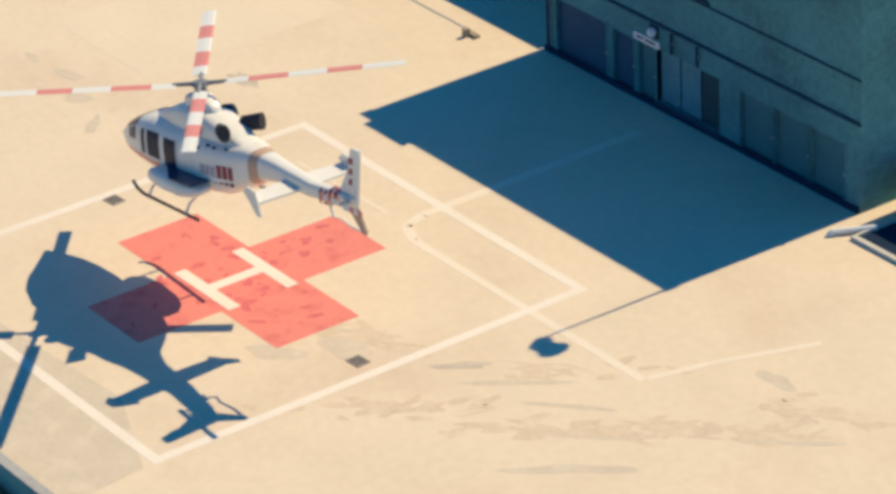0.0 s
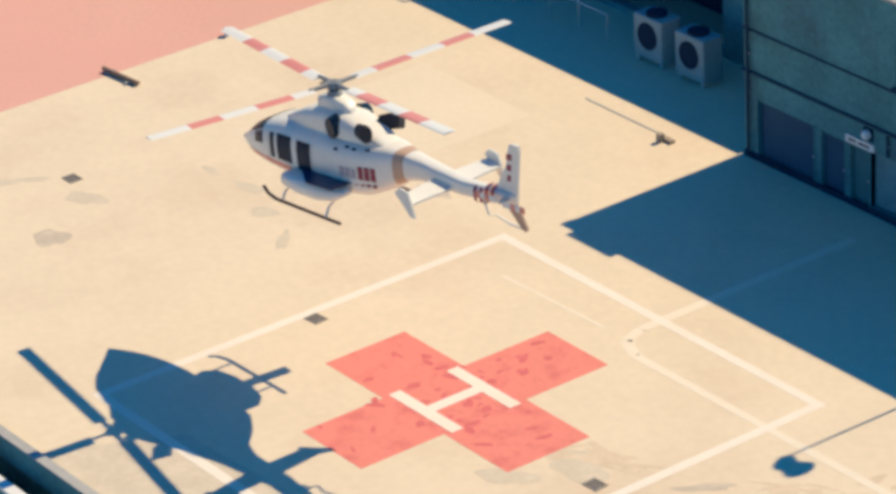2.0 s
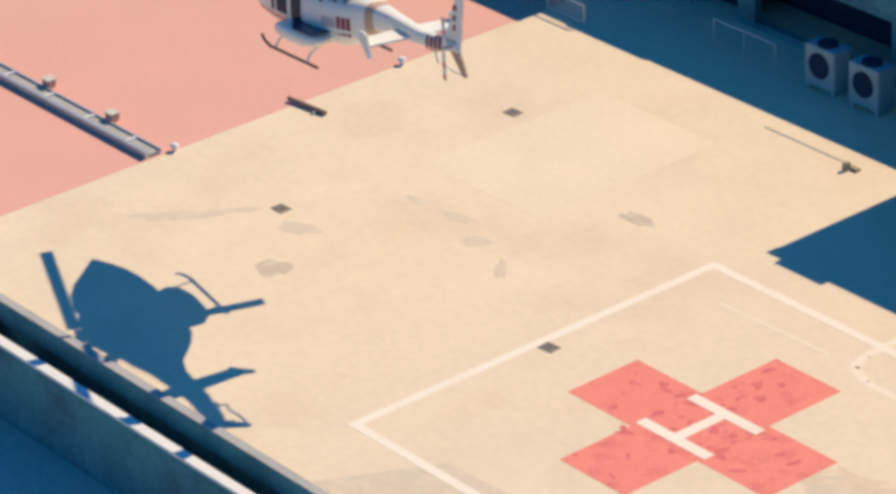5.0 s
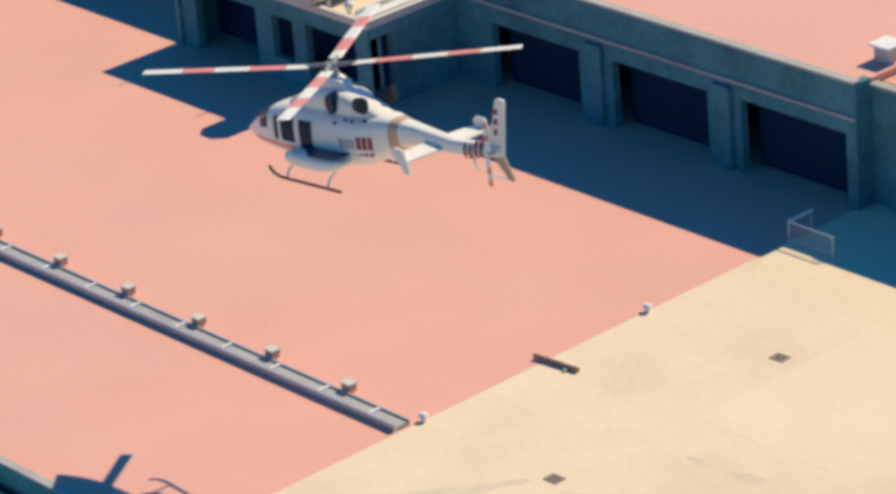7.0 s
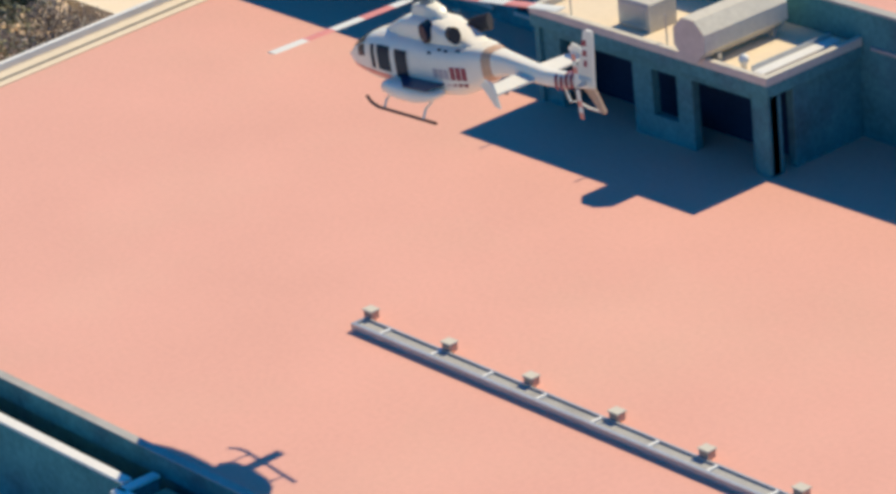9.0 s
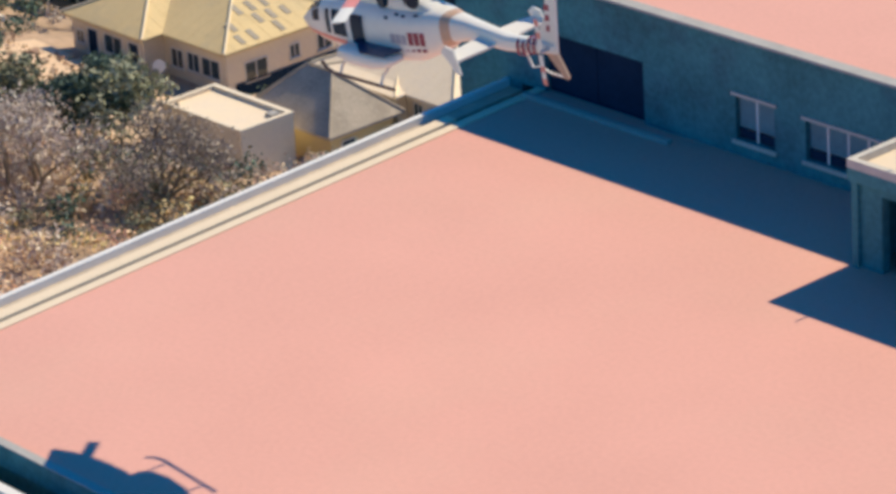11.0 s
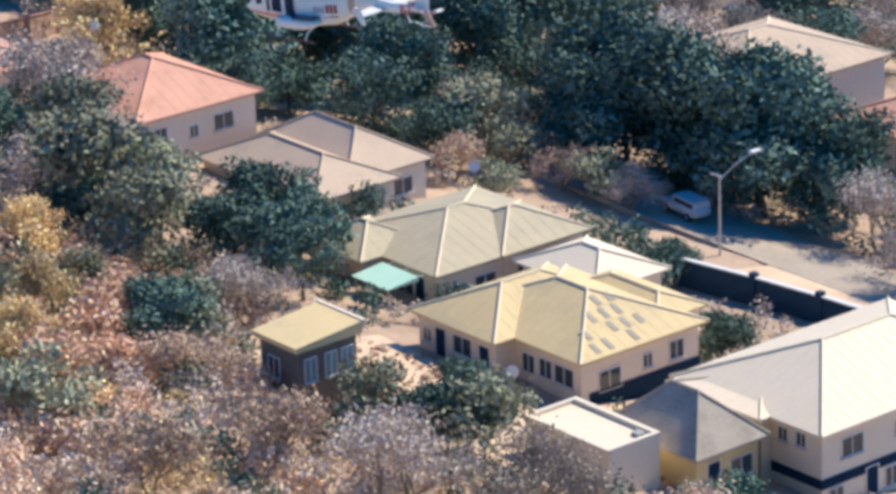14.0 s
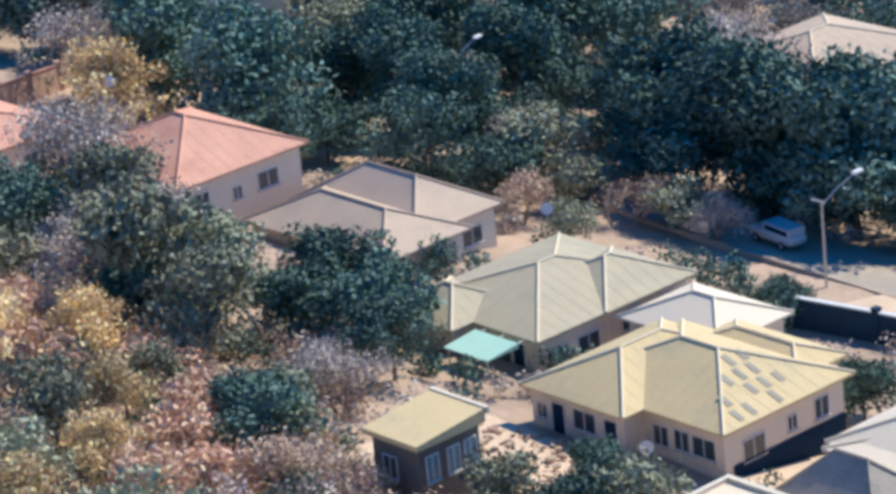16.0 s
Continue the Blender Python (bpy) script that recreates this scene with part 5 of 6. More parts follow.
    house("small yellow-walled rondavel annex with a grey thatched roof", [(-145.2, -138.2, 57.4, 62.2)], -28.6, THATCH, PLASTER_YELLOW, rise=2.6, drop=4.0, ribs=False, openings=(("e", 58.2, 0.0, -138.2, "door"), ("e", 60.0, 0.6, -138.2, "wide")))
    house("house with an orange tiled roof beyond the street", [(-191.4, -180.5, 122.0, 134.0), (-184.5, -172.0, 126.0, 136.0, 2.0)], -35.9, ROOF_RED, PLASTER, rise=2.4, openings=(("s", -189, 0.5, 122.0, "wide"), ("s", -185, 0.0, 122.0, "door"), ("s", -183, 0.7, 122.0, "window"), ("e", 124.0, 0.7, -180.5, "window"), ("e", 129.0, 0.7, -172.0, "window")))
    house("distant house with a pale sheet roof among trees", [(-212.5, -199, 119.5, 135)], -35.3, ROOF_BEIGE, PLASTER, rise=2.4, drop=4.5, openings=(("s", -206, 0.7, 119.5, "wide"), ("e", 124, 0.7, -199, "wide")))
    house("distant brick house behind the trees", [(-238, -224, 172, 184)], -42.5, ROOF_BEIGE, BRICK, rise=2.2, drop=5.0, openings=(("s", -232, 0.7, 172, "wide"), ("s", -228, 0.7, 172, "window"), ("e", 176, 0.7, -224, "window")))
    house("distant white house at the wood's edge", [(-262, -249, 100, 112)], -29.5, ROOF_BEIGE, PLASTER, rise=1.8, drop=6, openings=(("s", -258, 0.7, 100, "wide"), ("s", -254, 0.7, 100, "window"), ("e", 104, 0.7, -249, "wide")))
    house("distant pale-roofed house beyond the trees", [(-258, -246, 140, 151)], -36.0, ROOF_WHITE, PLASTER, rise=2.0, drop=5, openings=(("s", -252, 0.7, 140, "wide"), ("e", 144, 0.7, -246, "wide")))
    house("beige-roofed house behind the street trees", [(-172, -158, 118, 130)], -36.8, ROOF_BEIGE, BRICK, rise=2.0, drop=5, openings=(("s", -166, 0.7, 118, "wide"), ("e", 122, 0.7, -158, "wide")))
    house("cream-roofed porch annex beside the yellow house", [(-171.2, -163.9, 72.6, 78.2)], -29.5, ROOF_WHITE, PLASTER, rise=1.25, drop=4, ribs=False, openings=(("e", 74, 0.7, -163.9, "wide"),))
    house("tall white house among far trees", [(-258.6, -249.6, 133.8, 142.8)], -36.0, ROOF_WHITE, PLASTER, rise=1.2, drop=8.0, ribs=False, openings=(("e", 135.8, 0.7, -249.6, "wide"), ("s", -257.1, 0.7, 133.8, "wide"), ("s", -252.6, 0.7, 133.8, "window")))
    house("far house with a pale tan roof behind the wood", [(-253.9, -243.9, 153.4, 162.4)], -41.2, ROOF_WHITE, PLASTER, rise=2.0, drop=6.2, ribs=False, openings=(("e", 155.4, 0.7, -243.9, "wide"), ("s", -252.4, 0.7, 153.4, "wide"), ("s", -246.9, 0.7, 153.4, "window")))
    house("far orange-brown brick house behind the wood", [(-255.4, -243.4, 163.9, 172.9)], -42.6, ROOF_BEIGE, BRICK, rise=2.0, drop=6.6, ribs=False, openings=(("e", 165.9, 0.7, -243.4, "wide"), ("s", -253.9, 0.7, 163.9, "wide"), ("s", -246.4, 0.7, 163.9, "window")))
    band = thing("wall_band", "dark painted band between the white house's storeys", "wall band")
    part("band", boxes((-134.79, -134.74, 63.9, 81.5, -31.6, -31.0)), DARKWALL, band)
    part("band", boxes((-138.9, -134.74, 63.93, 63.99, -31.6, -31.0)), DARKWALL, band)
    plinth = thing("wall_plinth", "dark band low on the east wall of the yellow-roofed house", "plinth")
    part("band", boxes((-152.19, -152.1, 61.6, 70.6, -32.6, -30.15)), DARKWALL, plinth)
    # flat white block
    b = thing("water_tank_block", "flat-roofed white masonry block with a raised rim", "outbuilding")
    part("wall", boxes((-147.2, -140.0, 52.3, 56.2, -33.5, -27.6)), PLASTER, b)
    part("roof", boxes((-146.95, -140.25, 52.55, 55.95, -27.598, -27.5)), ROOF_WHITE, b)
    for r in ((-147.25, -139.95, 55.9, 56.25), (-147.25, -146.95, 52.25, 55.896), (-140.25, -139.95, 52.25, 55.896), (-146.946, -140.254, 52.25, 52.55)):
        part("rim", boxes((*r, -27.597, -27.25)), PLASTER, b)
    part("hatch", boxes((-141.2, -140.6, 55.1, 55.7, -27.498, -27.3)), GREY, b)
    # shed
    s = thing("garden_shed", "dark shed with a sloping yellow sheet roof", "shed")
    part("wall", boxes((-160.8, -157.2, 43.6, 47.9, -29.5, -23.75)), mat("shed_wall", (0.16, 0.15, 0.13), 0.9, 0.15, 1, 6), s)
    part("roof", prism(bmesh.new(), [(-161.1, 43.2), (-156.8, 43.2), (-156.8, 48.1), (-161.1, 48.1)], -23.76, [-23.45, -23.45, -23.0, -23.0]), ROOF_YELLOW, s)
    part("back_edge", boxes((-161.2, -156.7, 48.1, 48.35, -23.3, -22.92)), ROOF_WHITE, s)
    for y in (44.1, 45.6, 46.8):
        window_on(s, "e", y, -25.9, -157.2, w=0.8, h=1.4, pane=PANE_PALE)
    window_on(s, "s", -160.0, -26.0, 43.6, w=1.0, h=1.2)
    # awning
    a = thing("awning", "turquoise sheet awning on thin posts beside the house", "awning")
    part("sheet", prism(bmesh.new(), [(-177.2, 63.0), (-173.4, 63.0), (-173.4, 65.6), (-177.2, 65.6)], -29.72, [-29.66, -29.66, -29.4, -29.4]), AQUA, a)
    for x, y in ((-177.0, 63.2), (-173.6, 63.2)):
        part("post", tube(bmesh.new(), (x, y, ground_z(x, y)), (x, y, -29.72), 0.06), STEEL, a)
    for x in (-176.9, -175.3, -173.7):
        part("rafter", tube(bmesh.new(), (x, 63.2, -29.75), (x, 66.7, -29.5), 0.04), STEEL, a)
    # dishes
    for x, y, z in ((-155.8, 58.6, -28.9), (-232.0, 80.5, -28.2), (-193.5, 87.0, -32.0)):
        d = thing("satellite_dish", "small white satellite dish on a pole", "satellite dish", group="dishes")
        bm = bmesh.new()
        bmesh.ops.create_cone(bm, cap_ends=True, segments=16, radius1=0.42, radius2=0.3, depth=0.12, matrix=look((x, y, z), (x + 1, y - 1, z + 0.5)))
        part("reflector", bm, WHITE, d)
        part("mast", tube(bmesh.new(), (x, y, ground_z(x, y)), (x, y, z), 0.04), STEEL, d)


def boundary_wall(label, pts, height, material, coping, step=6.0):
    """A garden wall in straight runs with pillars."""
    w = thing("garden_wall", label, "wall")
    for (xa, ya), (xb, yb) in zip(pts, pts[1:]):
        d = Vector((xb - xa, yb - ya))
        n = max(1, round(d.length / step))
        nv = Vector((-d.y, d.x)).normalized() * 0.12
        for i in range(n):
            p, q = Vector((xa, ya)) + d * i / n, Vector((xa, ya)) + d * (i + 1) / n
            z0, z1 = ground_z(p.x, p.y), ground_z(q.x, q.y)
            out = [(p + nv), (p - nv), (q - nv), (q + nv)]
            part("panel", prism(bmesh.new(), [(o.x, o.y) for o in out], min(z0, z1) - 1, [z0 + height, z0 + height, z1 + height, z1 + height]), material, w)
            out = [(p + nv * 1.5), (p - nv * 1.5), (q - nv * 1.5), (q + nv * 1.5)]
            bm = prism(bmesh.new(), [(o.x, o.y) for o in out], 0, 0.1)
            for v in bm.verts:
                near = (v.co.xy - p).length < (v.co.xy - q).length
                v.co.z += (z0 if near else z1) + height + 0.003
            part("coping", bm, coping, w)
            part("pillar", boxes((p.x - 0.25, p.x + 0.25, p.y - 0.25, p.y + 0.25, z0 - 1, z0 + height + 0.35)), material, w)


def street():
    # The street wall's base colour is near-black to stand for its shaded face.
    boundary_wall("garden wall coloured dark for shade, with white coping along the street", [(-171.0, 86.2), (-165.4, 88.0), (-150.0, 91.5), (-120.0, 97.0)], 2.0, mat("shade_dark_garden_wall", (0.02, 0.05, 0.09), 0.9, 0.15, 0.8, 5), WHITE)
    boundary_wall("pink rendered garden wall with brick pillars", [(-243.5, 75.5), (-250.8, 92.0)], 2.0, mat("pink_render", (0.55, 0.36, 0.28), 0.9, 0.1, 0.6, 5), BRICK, 5.0)
    boundary_wall("low orange garden wall before the house", [(-180.0, 117.0), (-164.0, 113.5), (-140.0, 112.0)], 1.1, mat("orange_render", (0.6, 0.42, 0.3), 0.9, 0.1, 0.6, 5), ROOF_RED, 6.0)
    # street lamps
    first = None
    for x, y, tn in ((-175.6, 94.5, 0), (-220.0, 102.5, 10)):
        if first is None:
            first = thing("street_lamp", "grey steel street lamp with one long arm", "street lamp", pose(x, y, ground_z(x, y) - 0.2, 0, 0, tn), group="street lamps")
            part("pole", tube(bmesh.new(), (0, 0, 0), (0, 0, 6.2), 0.1, 0.07, 10), STEEL, first)
            part("arm", pipe(bmesh.new(), [(0, 0, 6.0), (0.5, 1.0, 7.0), (0.9, 2.3, 7.7)], 0.055), STEEL, first)
            part("lantern", boxes((0.7, 1.1, 2.1, 3.0, 7.62, 7.82), bevel=0.05), WHITE, first)
            part("crossarm", boxes((-0.9, 0.3, -0.05, 0.05, 6.2, 6.3)), STEEL, first)
        else:
            copy_thing(first, pose(x, y, ground_z(x, y) - 0.4, 0, 0, tn))
    # parked cars
    for x, y, tn, col, lab in ((-184.4, 99.4, 172, (0.55, 0.56, 0.55), "silver estate car parked in the shade of trees"), (-203.0, 98.5, 168, (0.75, 0.73, 0.7), "white car parked under the street trees"), (-221.1, 64.7, 60, (0.05, 0.06, 0.08), "dark car parked beside the low red-roofed house")):
        paint = mat("car_paint", col, 0.3, 0.03, 1, 4, 0, spec=0.5)
        c = thing("car", lab, "car", pose(x, y, ground_z(x, y) + 0.45, 0, 0, tn))
        bm = loft(bmesh.new(), [(2.15, 0.62, 0.7, 0.22), (1.9, 0.62, 0.84, 0.32), (0.9, 0.66, 0.86, 0.36), (-1.6, 0.68, 0.86, 0.38), (-2.05, 0.68, 0.8, 0.34), (-2.2, 0.68, 0.7, 0.24)], 18, 4.0)
        part("body", bm, paint, c, smooth=True)
        part("cabin", prism(bmesh.new(), [(0.75, -0.72), (0.75, 0.72), (-2.0, 0.72), (-2.0, -0.72)], 0.98, 1.5), paint, c)
        part("side_window", boxes((-1.85, 0.5, -0.73, -0.724, 1.05, 1.38), (-1.85, 0.5, 0.724, 0.73, 1.05, 1.38)), GLASS_DARK, c)
        part("windscreen", prism(bmesh.new(), [(0.756, -0.64), (0.95, -0.64), (0.95, 0.64), (0.756, 0.64)], 0.98, [1.44, 1.02, 1.02, 1.44]), GLASS_DARK, c)
        for wx in (1.35, -1.35):
            for wy in (0.8, -0.8):
                w = part("wheel", tube(bmesh.new(), (wx, wy - 0.1, 0.31), (wx, wy + 0.1, 0.31), 0.31, 0.31, 16), BLACK, c)
                part("rim", tube(bmesh.new(), (wx, wy - 0.11, 0.31), (wx, wy + 0.11, 0.31), 0.18, 0.18, 12), STEEL, w)


def rubble():
    """Broken masonry and offcuts strewn over the yard."""
    rng = random.Random(31)
    bm = bmesh.new()
    for _ in range(150):
        x, y = rng.uniform(-167, -157), rng.uniform(49.5, 58)
        k = rng.uniform(0.08, 0.4)
        m = pose(x, y, ground_z(x, y) + 0.3, rng.uniform(-20, 20), rng.uniform(-20, 20), rng.uniform(0, 180)) @ Matrix.Diagonal((k * rng.uniform(0.6, 2.4), k, k * 0.5, 1))
        bmesh.ops.create_cube(bm, size=1, matrix=m)
    tagged(part("rubble", bm, mat("broken_masonry", (0.6, 0.42, 0.3), 0.95, 0.15, 0.8, 6, 0.3, each=0.35)), "broken orange and pale masonry strewn over the yard", "rubble", kind="stuff")


rubble()


# trees and scrub
def leaf_cloud(rng, clumps, per, size, spread, squash=0.75, droop=0.0):
    """Leaves as many small tilted quads gathered in clumps. clumps: rows of (x, y, z, radius). Returns verts and faces."""
    nr = np.random.RandomState(rng.randint(0, 99999))
    vs, fs = [], []
    for x, y, z, r in clumps:
        n = int(per * r * r)
        d = nr.normal(size=(n, 3))
        d /= np.linalg.norm(d, axis=1)[:, None] + 1e-9
        rad = r * (0.45 + 0.6 * nr.rand(n) ** 0.6) * (1 + spread * nr.normal(size=n))
        p = d * rad[:, None] * np.array([1, 1, squash]) + np.array([x, y, z])
        p[:, 2] -= droop * nr.rand(n)
        a = nr.normal(size=(n, 3))
        a /= np.linalg.norm(a, axis=1)[:, None]
        b = np.cross(a, d + 0.4 * nr.normal(size=(n, 3)))
        b /= np.linalg.norm(b, axis=1)[:, None] + 1e-9
        s = size * (0.6 + 0.8 * nr.rand(n))[:, None]
        q = np.stack([p + a * s, p + b * s * 0.55, p - a * s, p - b * s * 0.55], 1).reshape(-1, 3)
        k = sum(len(v) for v in vs)
        vs.append(q)
        fs.append(np.arange(k, k + 4 * n).reshape(-1, 4))
    return np.concatenate(vs), np.concatenate(fs)


def mesh_of(name, vs, fs, material, parent=None):
    me = bpy.data.meshes.new(name)
    me.vertices.add(len(vs))
    me.vertices.foreach_set("co", np.asarray(vs, np.float32).ravel())
    me.loops.add(fs.size)
    me.loops.foreach_set("vertex_index", fs.ravel().astype(np.int32))
    me.polygons.add(len(fs))
    me.polygons.foreach_set("loop_start", np.arange(0, fs.size, 4, dtype=np.int32))
    me.update(calc_edges=True)
    me.materials.append(material)
    return put(new(name, me), parent)


def limb(bm, p, d, length, r, depth, rng, tips):
    q = p + d * length
    tube(bm, p, q, r, r * 0.65, 6 if depth > 1 else 4)
    tips.append((q, depth))
    if depth <= 0:
        return
    for _ in range(rng.randint(2, 3)):
        n = Vector((rng.uniform(-1, 1), rng.uniform(-1, 1), rng.uniform(-0.2, 0.9))).normalized()
        limb(bm, q, (d * 0.65 + n * 0.75).normalized(), length * rng.uniform(0.6, 0.85), r * 0.6, depth - 1, rng, tips)


def tree(seed, label, height, width, leaves, per=66, size=0.215, bare=0.0, depth=3, name="tree"):
    """A tree with a tapered trunk, limbs and a crown of leaf clumps."""
    rng = random.Random(seed)
    t = thing(name, label, "tree", pose(0, 0, 0))
    bm, tips = bmesh.new(), []
    base = Vector((0, 0, -0.8))
    for k in range(1 if bare < 0.5 else rng.randint(2, 3)):
        d = Vector((rng.uniform(-0.18, 0.18), rng.uniform(-0.18, 0.18), 1)).normalized() if bare < 0.5 else Vector((rng.uniform(-0.5, 0.5), rng.uniform(-0.5, 0.5), 1)).normalized()
        limb(bm, base, d, height * 0.36, height * 0.028, depth, rng, tips)
    part("trunk", bm, BARK if bare < 0.5 else mat("pale_bark_%d" % seed, (0.3, 0.24, 0.18), 0.95, 0.2, 1, 8, 0.2), t)
    clumps = []
    for q, lv in tips:
        if lv <= 1:
            k = (1.15 if lv else 1.0) * width * rng.uniform(0.12, 0.25)
            clumps.append((q.x, q.y, q.z, k))
    if bare < 0.5:
        for _ in range(19):
            a, u = rng.uniform(0, 6.28), rng.uniform(0.1, 0.5)
            clumps.append((width * u * math.cos(a), width * u * math.sin(a), height * rng.uniform(0.24, 0.92 - 0.45 * u), width * rng.uniform(0.12, 0.24)))
    vs, fs = leaf_cloud(rng, clumps, per * (1 - bare), size, 0.12)
    mesh_of("crown", vs, fs, leaves, t)
    return t


def scrub(name, label, area, count, rad, material, per, size, seed, keep=lambda x, y: True):
    """Uncounted low bushes over a stretch of hillside."""
    rng = random.Random(seed)
    clumps = []
    x0, x1, y0, y1 = area
    while len(clumps) < count * 3:
        x, y = rng.uniform(x0, x1), rng.uniform(y0, y1)
        if not keep(x, y) or noise.noise(Vector((x / 14 + seed, y / 14, 0))) < rng.uniform(-0.6, 0.4):
            continue
        r = rng.uniform(*rad)
        for _ in range(3):
            u, v = x + rng.uniform(-r, r), y + rng.uniform(-r, r)
            clumps.append((u, v, ground_z(u, v) + 0.3 + r * rng.uniform(0.2, 0.8), r * rng.uniform(0.5, 0.9)))
    vs, fs = leaf_cloud(rng, clumps, per, size, 0.15, 0.8)
    return tagged(mesh_of(name, vs, fs, material), label, "scrub", kind="stuff")


BUILT = [(-167.5, -150.5, 57.5, 73.5), (-187, -171, 63.5, 81), (-208.5, -192, 71, 85.5), (-223, -208, 67, 80.5), (-243, -222, 55, 74), (-148, -133, 50.5, 83), (-162.5, -156, 42.5, 49.2), (-193, -170, 119, 138), (-172.5, -163, 72, 79), (-168, -141, 48, 57)]


FAR_HOUSES = [(-253.6, 136.8), (-247.9, 156.4), (-247.4, 166.9)]      # kept clear of trees on their open side


def open_ground(x, y):
    if x > -83.5 and y > SOUTH - 25:
        return False
    if any(a < x < b and c < y < d for a, b, c, d in BUILT):
        return False
    return not (90.5 < y - (x + 172) * 0.06 < 103.5 and x > -200)


